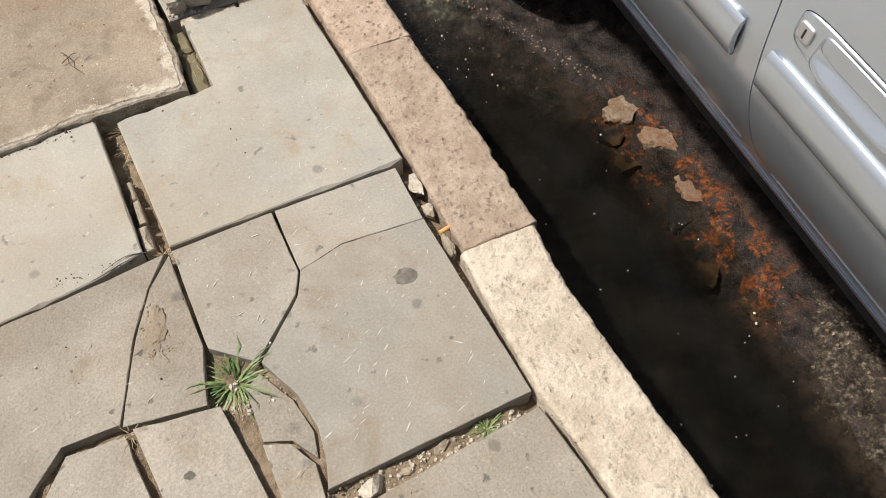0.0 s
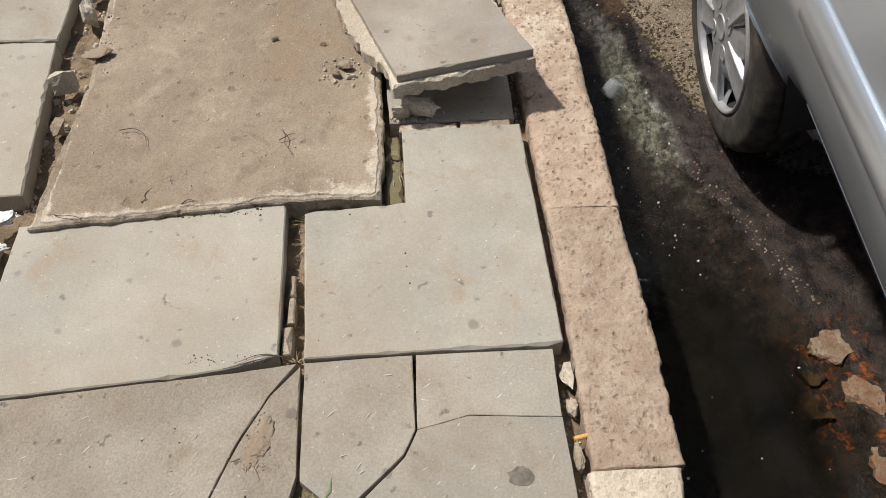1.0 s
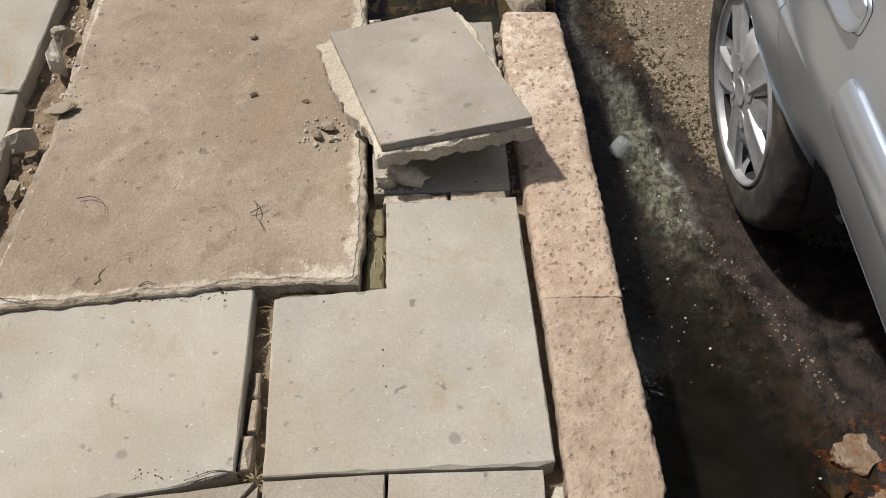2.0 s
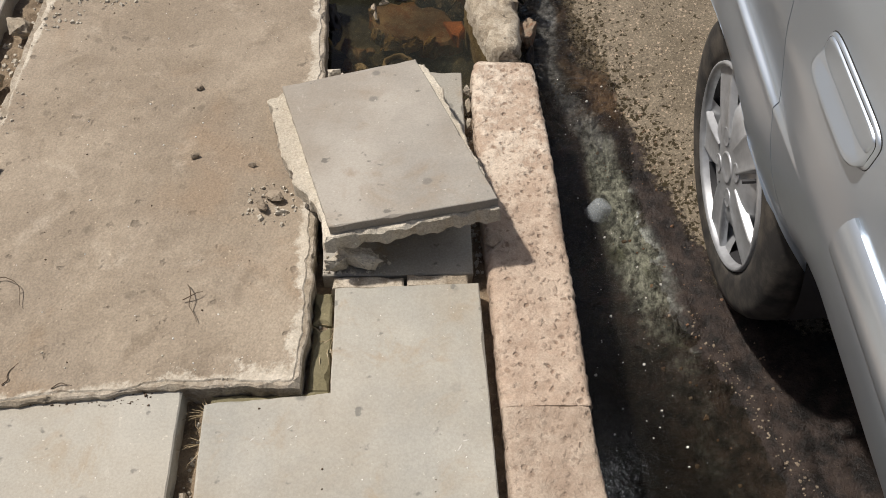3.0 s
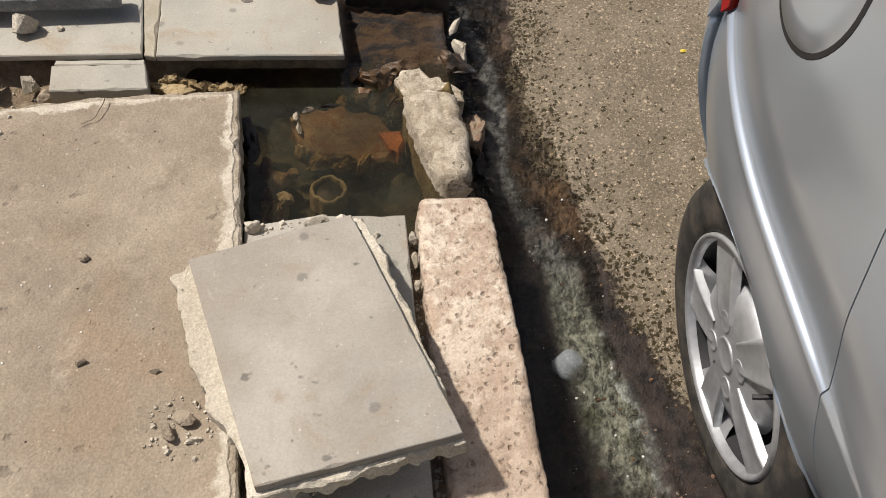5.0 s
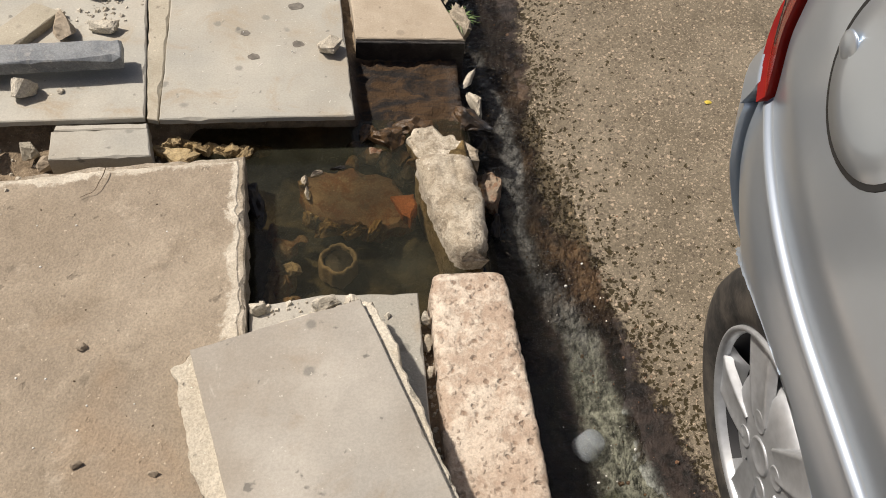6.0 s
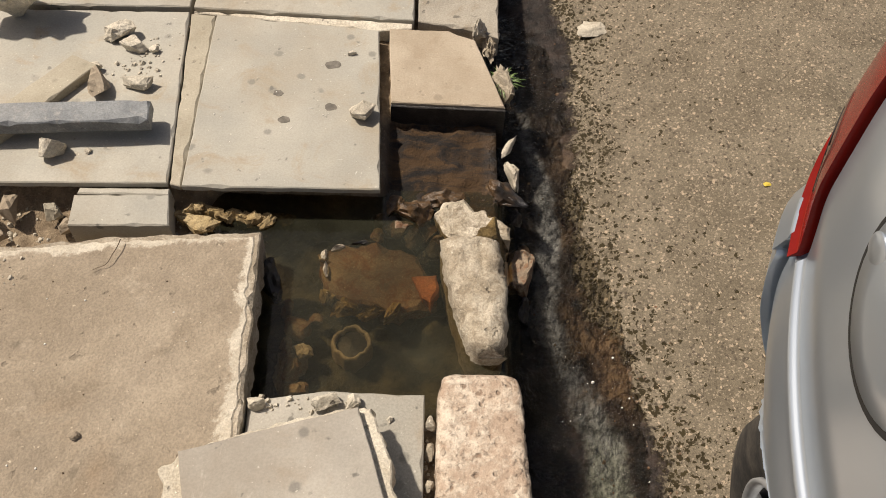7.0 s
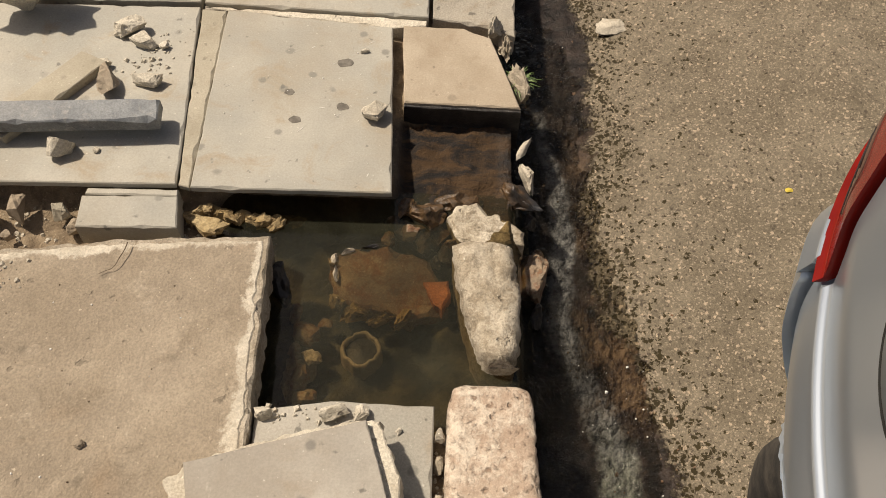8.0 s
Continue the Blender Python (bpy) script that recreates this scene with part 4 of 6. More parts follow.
def panel(name, s0, s1, z0, z1, material, parent, label="", out=0.0, depth=0.016, far=False, arch=False, ds=0.025, dz=0.015, smooth=True, bulge=False, top_out=None, fade=0.0):
    """A sheet of bodywork between two edges, which may slant, with its rim turned inwards."""
    f0 = s0 if callable(s0) else (lambda z: s0)
    f1 = s1 if callable(s1) else (lambda z: s1)
    zm = (z0 + z1) / 2
    nu, nv = max(2, int(abs(f1(zm) - f0(zm)) / ds)), max(2, int((z1 - z0) / dz))
    bm = bmesh.new()
    grid = []
    zs = sorted(set([round(z0 + (z1 - z0) * j / nv, 4) for j in range(nv + 1)] + [z for z in (0.700, 0.7035, 0.7055, 0.7075, 0.7095, 0.7115, 0.7135, 0.718) if z0 < z < z1]))
    nv = len(zs) - 1
    for z in zs:
        row = []
        for i in range(nu + 1):
            s = f0(z) + (f1(z) - f0(z)) * i / nu
            v = (z - z0) / (z1 - z0)
            p = skin(s, z, out * (0.25 + 0.75 * math.sqrt(max(0.0, 4 * v * (1 - v)))) if bulge else (out if top_out is None else out + (top_out - out) * v))
            p.y -= fade * smooth_step(0.40, 0.66, s)
            inside = False
            if arch:
                for wy in WHEEL_Y:
                    d = Vector((p.y - wy, p.z - WHEEL_R))
                    if d.length < ARCH_R:
                        inside = d.length < ARCH_R - 0.04
                        d = d.normalized() * ARCH_R if d.length > 1e-6 else Vector((0, ARCH_R))
                        p = Vector((side_x(wy * 0 + d.y + WHEEL_R) + (p.x - side_x(z)), wy + d.x, WHEEL_R + d.y))
            v = bm.verts.new(p)
            row.append((v, inside))
        grid.append(row)
    for j in range(nv):
        for i in range(nu):
            q = (grid[j][i], grid[j][i + 1], grid[j + 1][i + 1], grid[j + 1][i])
            if not all(a[1] for a in q):
                bm.faces.new([a[0] for a in q])
    bmesh.ops.remove_doubles(bm, verts=bm.verts, dist=0.0015)
    bmesh.ops.dissolve_degenerate(bm, edges=bm.edges, dist=0.0005)
    rim = [e for e in bm.edges if e.is_boundary]
    for e in rim:
        e.smooth = False
    ext = bmesh.ops.extrude_edge_only(bm, edges=rim)
    for g in ext["geom"]:
        if isinstance(g, bmesh.types.BMVert):
            g.co.x += depth
    for v in bm.verts:
        if far:
            v.co.x = 2 * MID - v.co.x
    bm.transform(CAR)
    ob = child(name, bm, material, parent, label, smooth)
    return ob


def patch(name, s0, s1, z0, z1, material, parent, label, out, far):
    """A pressed piece with rounded corners; out gives its rise from its lower to its upper edge."""
    bm = bmesh.new()
    sm, zm, n = (s0 + s1) / 2, (z0 + z1) / 2, 64
    rings = []
    for f, sink in ((0.12, 0.0), (0.3, 0.0), (0.48, 0.0), (0.64, 0.0), (0.78, 0.0), (0.9, 0.0), (0.965, 0.12), (1.0, 1.0)):
        ring = []
        for i in range(n):
            a = i * math.tau / n
            c, d = math.cos(a), math.sin(a)
            u = f * math.copysign(abs(c) ** 0.36, c)
            w = f * math.copysign(abs(d) ** 0.42, d)
            rise = out((w + 1) / 2)
            ring.append(bm.verts.new(skin(sm + u * (s1 - s0) / 2, zm + w * (z1 - z0) / 2, rise * (1 - sink) - 0.002 * sink)))
        rings.append(ring)
    bm.faces.new(rings[0])
    for lo, hi in zip(rings, rings[1:]):
        for i in range(n):
            bm.faces.new((lo[i], lo[(i + 1) % n], hi[(i + 1) % n], hi[i]))
    for v in bm.verts:
        if far:
            v.co.x = 2 * MID - v.co.x
    bm.transform(CAR)
    return child(name, bm, material, parent, label, True)


def box_bm(x0, x1, y0, y1, z0, z1, m=None, bevel=0.0):
    bm = bmesh.new()
    bmesh.ops.create_cube(bm, size=1.0)
    for v in bm.verts:
        v.co = Vector(((x0 + x1) / 2 + v.co.x * (x1 - x0), (y0 + y1) / 2 + v.co.y * (y1 - y0), (z0 + z1) / 2 + v.co.z * (z1 - z0)))
    if bevel:
        bmesh.ops.bevel(bm, geom=bm.edges[:], offset=bevel, segments=2, affect="EDGES")
    if m:
        bm.transform(m)
    return bm


def lathe_bm(profile, sides=48):
    """A turned shape: profile of (along x, radius), round the x axis."""
    bm = bmesh.new()
    rings = [[bm.verts.new((x, r * math.cos(k * math.tau / sides), r * math.sin(k * math.tau / sides))) for k in range(sides)] for x, r in profile]
    for lo, hi in zip(rings, rings[1:]):
        for k in range(sides):
            bm.faces.new((lo[k], lo[(k + 1) % sides], hi[(k + 1) % sides], hi[k]))
    return bm


car = thing("car", CAR_AT + Vector((MID, -1.2, 0)), "silver hatchback car parked close beside the kerb", "car")


def rear_edge(z):
    """The slanting rear edge of the rear door."""
    return -0.21 + 0.42 * (z - 0.70) if z > 0.70 else -0.21 - 0.55 * (0.70 - z)


def mid_edge(z):
    """The gap between the two doors."""
    return -1.200 + 0.115 * (z - 0.35)


GAP = 0.0011
LAMP = lambda z: 0.323 + 0.30 * (z - 0.70)
BUMPER = lambda z: 0.36 - 0.25 * (0.70 - z)
for far in (False, True):
    panel("rear_quarter", lambda z: rear_edge(z) + GAP, lambda z: (LAMP(z) if z > 0.70 else BUMPER(z)) - GAP, 0.25, 1.10, PAINT, car, far=far, arch=True, dz=0.0085)
    lamp = panel("tail_lamp", LAMP, 0.70, 0.705, 1.10, RED_LENS, car, "glossy red tail lamp", out=0.012, far=far)
    patch("reversing_lens", 0.385, 0.50, 0.722, 0.835, CLEAR_LENS, lamp, "smoky dark lens patch", lambda v: 0.0130, far)
    for k in range(6):
        panel("lamp_rib", 0.392 + 0.004 * k, 0.475, 0.742 + k * 0.013, 0.7445 + k * 0.013, SHADOW_GAP, lamp, "dark lens rib", out=0.0138, depth=0.004, far=far, dz=0.002)
    rear = panel("rear_door", lambda z: mid_edge(z) + GAP, lambda z: rear_edge(z) - GAP, 0.285, 1.08, PAINT, car, far=far, arch=True, dz=0.0085)
    front = panel("front_door", -2.14 + GAP, lambda z: mid_edge(z) - GAP, 0.285, 1.08, PAINT, car, far=far, dz=0.0085)
    panel("front_wing", -3.3, -2.14 - GAP, 0.25, 0.93, PAINT, car, far=far, arch=True)
    panel("sill", -2.10, -0.34, 0.266, 0.2835, PAINT, car, "thin silver door sill", out=0.004, far=far, dz=0.004)
    panel("moulding", -1.105, -0.47, 0.742, 0.812, PAINT, rear, "raised silver side moulding", out=0.014, depth=0.010, far=far, dz=0.006, bulge=True)
    panel("moulding", -2.10, -1.165, 0.742, 0.812, PAINT, front, "raised silver side moulding", out=0.014, depth=0.010, far=far, dz=0.006, bulge=True)
    for door, s0 in ((rear, -0.44), (front, -1.395)):
        z0 = 0.842
        end = s0 + (0.221 if door == front else 0.183)
        # Gaps are black sheets on the door skin, their shade painted.
        patch("handle_recess", s0 - 0.0015, end + 0.0015, z0 - 0.001, z0 + 0.0592, SHADOW_GAP, door, "dark line painted for the gap round the handle", lambda v: 0.0012, far)
        patch("handle_frame", s0, end, z0, z0 + 0.058, PAINT, door, "silver rim of the handle", lambda v: 0.0040, far)
        patch("handle_gap", s0 + 0.003, s0 + 0.180, z0 + 0.003, z0 + 0.0555, SHADOW_GAP, door, "dark line painted for the gap inside the handle's rim", lambda v: 0.0046, far)
        patch("handle_cup", s0 + 0.004, s0 + 0.179, z0 + 0.003, z0 + 0.054, PAINT, door, "silver finger scoop of the handle", lambda v: 0.0052 + 0.0135 * max(0.0, 1 - v / 0.42), far)
        patch("handle", s0 + 0.008, s0 + 0.176, z0 + 0.024, z0 + 0.0535, PAINT, door, "flat silver lift handle", lambda v: 0.0062 + 0.0010 * v, far)
    patch("door_lock", -1.208, -1.182, 0.858, 0.884, ALLOY, front, "round key lock", lambda v: 0.0075, far)
    patch("keyhole", -1.1965, -1.1935, 0.863, 0.879, SHADOW_GAP, front, "dark keyhole", lambda v: 0.0082, far)
    panel("sill_lip", -1.13, -0.46, 0.520, 0.529, PAINT, rear, "thin pressed lip", out=0.003, depth=0.006, far=far, dz=0.005)
    panel("sill_lip", -2.10, -1.21, 0.520, 0.529, PAINT, front, "thin pressed lip", out=0.003, depth=0.006, far=far, dz=0.004)
    panel("bumper", BUMPER, 0.86, 0.30, 0.662, PAINT, car, "silver rear bumper", out=0.016, fade=0.10, depth=0.04, far=far, dz=0.01)
    panel("bumper_shoulder", lambda z: 0.352 + 0.9 * max(0.0, z - 0.70), 0.84, 0.664, 0.745, PAINT, car, "silver bumper shoulder under the lamp", fade=0.10, out=0.022, top_out=0.003, depth=0.03, far=far, dz=0.01)
    # cabin side glass and pillars
    for name, a, b, material in (("side_window", -1.16, -0.30, WINDOW), ("side_window", -2.05, -1.22, WINDOW), ("pillar", -0.28, 0.30, PAINT)):
        bm = bmesh.new()
        vs = []
        for j in range(7):
            t = j / 6
            x = 0.04 + 0.20 * t
            ya, yb = a + (0.30 * t if a < -2 else 0), b - (0.18 * t if b > 0 else 0)
            vs.append((bm.verts.new((x, ya, 1.10 + 0.34 * t)), bm.verts.new((x, yb, 1.10 + 0.34 * t))))
        for p, q in zip(vs, vs[1:]):
            bm.faces.new((p[0], p[1], q[1], q[0]))
        ext = bmesh.ops.extrude_face_region(bm, geom=bm.faces[:])
        for g in ext["geom"]:
            if isinstance(g, bmesh.types.BMVert):
                g.co.x += 0.012
        for v in bm.verts:
            v.co.x = 2 * MID - v.co.x if far else v.co.x
        bm.transform(CAR)
        child(name, bm, material, car)

# round fuel flap with its finger scoop
# The gap's shade is a black ring under the flap.
gap_ring, flap = bmesh.new(), bmesh.new()
for bm, r, out in ((gap_ring, 0.0955, 0.0008), (flap, 0.0885, 0.0016)):
    centre = bm.verts.new(skin(0.150, 0.962, out))
    rings = []
    for k, f in enumerate((0.33, 0.66, 0.96, 1.0)):
        ring = []
        for i in range(48):
            a = i * math.tau / 48
            ring.append(bm.verts.new(skin(0.150 + f * r * math.cos(a), 0.962 + f * r * math.sin(a), out if k < 3 else out - 0.004)))
        rings.append(ring)
    for i in range(48):
        bm.faces.new((centre, rings[0][i], rings[0][(i + 1) % 48]))
        for lo, hi in zip(rings, rings[1:]):
            bm.faces.new((lo[i], lo[(i + 1) % 48], hi[(i + 1) % 48], hi[i]))
    bm.transform(CAR)
gap_ring_ob = child("flap_gap", gap_ring, SHADOW_GAP, car, "black ring painted for the gap round the fuel flap")
flap_ob = child("fuel_flap", flap, PAINT, car, "round silver fuel flap", True)
bm = rock_bm((0, 0, 0), (0.005, 0.017, 0.021), 3, 0, 0.0, 3)
bm.transform(CAR @ Matrix.Translation(skin(0.214, 0.934, 0.001)))
child("flap_scoop", bm, PAINT, flap_ob, "small finger dimple", True)

# roof, bonnet, glass, underside: what closes the car
bm = box_bm(0.22, 2 * MID - 0.22, -1.75, 0.12, 1.41, 1.46, CAR, 0.02)
child("roof", bm, PAINT, car, "", True)
bm = box_bm(0.09, 2 * MID - 0.09, -3.15, -2.0, 0.93, 0.98, CAR, 0.02)
child("bonnet", bm, PAINT, car, "", True)
for name, pts, material in (("windscreen", ((0.12, -2.02, 1.0), (2 * MID - 0.12, -2.02, 1.0), (2 * MID - 0.25, -1.74, 1.42), (0.25, -1.74, 1.42)), WINDOW),
                            ("rear_window", ((0.18, 0.42, 1.0), (2 * MID - 0.18, 0.42, 1.0), (2 * MID - 0.25, 0.11, 1.42), (0.25, 0.11, 1.42)), WINDOW),
                            ("tailgate", ((0.48, 0.55, 0.69), (2 * MID - 0.48, 0.55, 0.69), (2 * MID - 0.22, 0.44, 1.0), (0.22, 0.44, 1.0)), PAINT)):
    bm = bmesh.new()
    bm.faces.new([bm.verts.new(p) for p in pts])
    ext = bmesh.ops.extrude_face_region(bm, geom=bm.faces[:])
    for g in ext["geom"]:
        if isinstance(g, bmesh.types.BMVert):
            g.co.y += 0.02
    bm.transform(CAR)
    child(name, bm, material, car)
child("underbody", box_bm(0.30, 2 * MID - 0.30, -3.1, 0.45, 0.22, 0.66, CAR, 0.02), DARK_PLASTIC, car, "dark underbody")
child("floor_pan", box_bm(0.16, 2 * MID - 0.16, -2.1, -0.38, 0.22, 0.30, CAR, 0.01), DARK_PLASTIC, car, "dark floor pan")


def spoke_bm(angle):
    """One flat tapering wheel spoke with two raised ridges."""
    bm = bmesh.new()
    cols = []
    for r, w, x in ((0.060, 0.026, 0.0010), (0.085, 0.030, 0.0005), (0.12, 0.034, 0.001), (0.165, 0.038, 0.004), (0.192, 0.046, 0.008)):
        row = []
        for f, lift in ((-1.0, 0.014), (-0.94, 0.001), (-0.86, -0.0015), (-0.76, 0.0), (-0.2, 0.0015), (0.2, 0.0015), (0.76, 0.0), (0.86, -0.0015), (0.94, 0.001), (1.0, 0.014)):
            row.append(bm.verts.new((x + lift, r, f * w)))
        cols.append(row)
    for lo, hi in zip(cols, cols[1:]):
        for i in range(len(lo) - 1):
            bm.faces.new((lo[i], lo[i + 1], hi[i + 1], hi[i]))
    bm.transform(Matrix.Rotation(radians(angle), 4, "X"))
    return bm


def wheel(y, far):
    side = Matrix.Translation((2 * MID, 0, 0)) @ Matrix.Diagonal((-1, 1, 1, 1)) if far else Matrix.Identity(4)
    at = CAR @ side @ Matrix.Translation((TRACK, y, WHEEL_R))
    tyre = lathe_bm([(0.10, 0.200), (0.012, 0.202), (0.004, 0.206), (0.000, 0.222), (-0.002, 0.245), (0.002, 0.268), (0.006, 0.284), (0.020, 0.294), (0.045, 0.299), (0.060, 0.300), (0.062, 0.294), (0.068, 0.294), (0.070, 0.300), (0.110, 0.300), (0.112, 0.294), (0.118, 0.294), (0.120, 0.300), (0.150, 0.297), (0.170, 0.285), (0.185, 0.25), (0.18, 0.2)], 72)
    tyre.transform(at)
    wheel_ob = child("wheel", tyre, RUBBER, car, "road wheel with a dusty black tyre", True)
    rim = lathe_bm([(0.008, 0.204), (0.000, 0.203), (-0.002, 0.198), (0.004, 0.193), (0.016, 0.190)], 72)
    barrel = lathe_bm([(0.0165, 0.1895), (0.045, 0.184), (0.12, 0.178), (0.16, 0.185)], 48)
    barrel.transform(at)
    rim.transform(at)
    child("rim", rim, ALLOY, wheel_ob, "silver alloy rim", True)
    # Barrel in dark plastic, darker than the alloy rim.
    child("rim_barrel", barrel, DARK_PLASTIC, wheel_ob, "dark rim barrel", True)
    hub = lathe_bm([(0.036, 0.134), (0.020, 0.129), (0.011, 0.117), (0.006, 0.095), (0.003, 0.060), (0.003, 0.001)], 48)
    hub.transform(at)
    child("hub", hub, ALLOY, wheel_ob, "", True)
    cap = lathe_bm([(0.0035, 0.032), (0.0005, 0.031), (0.0000, 0.028), (0.0020, 0.025), (0.0012, 0.001)], 36)
    cap.transform(at)
    child("centre_cap", cap, ALLOY, wheel_ob, "", True)
    for a in range(5):
        bm = spoke_bm(46 + 72 * a)
        bm.transform(at)
        child("spoke", bm, ALLOY, wheel_ob, "", True)
    for a in range(5):
        wedge = lathe_bm([(0.016, 0.191), (0.022, 0.172), (0.030, 0.155), (0.034, 0.150)], 90)
        cut = [f for f in wedge.faces if min((math.degrees(math.atan2(f.calc_center_median().z, f.calc_center_median().y)) - 46 - 72 * a) % 360, (46 + 72 * a - math.degrees(math.atan2(f.calc_center_median().z, f.calc_center_median().y))) % 360) > 22]
        bmesh.ops.delete(wedge, geom=cut, context="FACES")
        wedge.transform(at)
        child("spoke_root", wedge, ALLOY, wheel_ob, "", True)
    for a in range(4):
        nut = lathe_bm([(0.0035, 0.0195), (0.0012, 0.0190), (0.0010, 0.0175), (0.0024, 0.0150), (0.0014, 0.0080), (0.0010, 0.001)], 24)
        nut.transform(at @ Matrix.Rotation(radians(48 + 90 * a), 4, "X") @ Matrix.Translation((0, 0.060, 0)))
        child("wheel_nut", nut, ALLOY, wheel_ob, "", True)
    disc = lathe_bm([(0.070, 0.125), (0.070, 0.05)], 40)
    disc.transform(at)
    child("brake_disc", disc, DARK_PLASTIC, wheel_ob, "dull brake disc")
    back = lathe_bm([(0.11, 0.185), (0.11, 0.001)], 40)
    back.transform(at)
    child("brake_shield", back, DARK_PLASTIC, wheel_ob, "dark backing plate")
    valve = tube_bm([(0.03, 0.150, 0), (0.0, 0.145, 0), (-0.010, 0.142, 0)], 0.0045)
    valve.transform(at @ Matrix.Rotation(radians(138), 4, "X"))
    child("valve", valve, DARK_PLASTIC, wheel_ob, "black rubber valve")
    # wheel-arch lining
    bm = bmesh.new()
    rows = []
    for i in range(25):
        a = radians(50 + 130 * i / 24)
        rows.append([bm.verts.new((x, y + (ARCH_R + 0.012) * math.cos(a), WHEEL_R + (ARCH_R + 0.012) * math.sin(a))) for x in (0.05, 0.14, 0.26)] + [bm.verts.new((0.26, y, WHEEL_R))])
    for p, q in zip(rows, rows[1:]):
        for k in range(3):
            bm.faces.new((p[k], q[k], q[k + 1], p[k + 1]) if k < 2 else (p[2], q[2], q[3], p[3]))
    bmesh.ops.remove_doubles(bm, verts=bm.verts, dist=0.0001)
    bm.transform(CAR @ side)
    child("arch_lining", bm, DARK_PLASTIC, car, "black wheel arch lining", True)


for y in WHEEL_Y:
    for far in (False, True):
        wheel(y, far)

# ---- loose stones, rubble, litter, plants ----
def stone(name, at, size, seed, material, label, category="stone", cuts=9, turn=0.0, rough=0.08, group="", sub=3, flat=1.0):
    """A single stone that sits at its place, a little sunk."""
    x, y, z = at
    broken = material in (RAW, SANDSTONE, BUFF, OCHRE, MORTAR, SCREED_CHIP) and flat == 1.0
    bm = shard_bm(size, seed, rough, turn) if broken else rock_bm((0, 0, 0), size, seed, cuts, rough, sub, turn, flat)
    low = min(v.co.z for v in bm.verts)
    bmesh.ops.translate(bm, verts=bm.verts, vec=(x, y, z - low - 0.002))
    return tagged(part(name, bm, material), label, category, group)


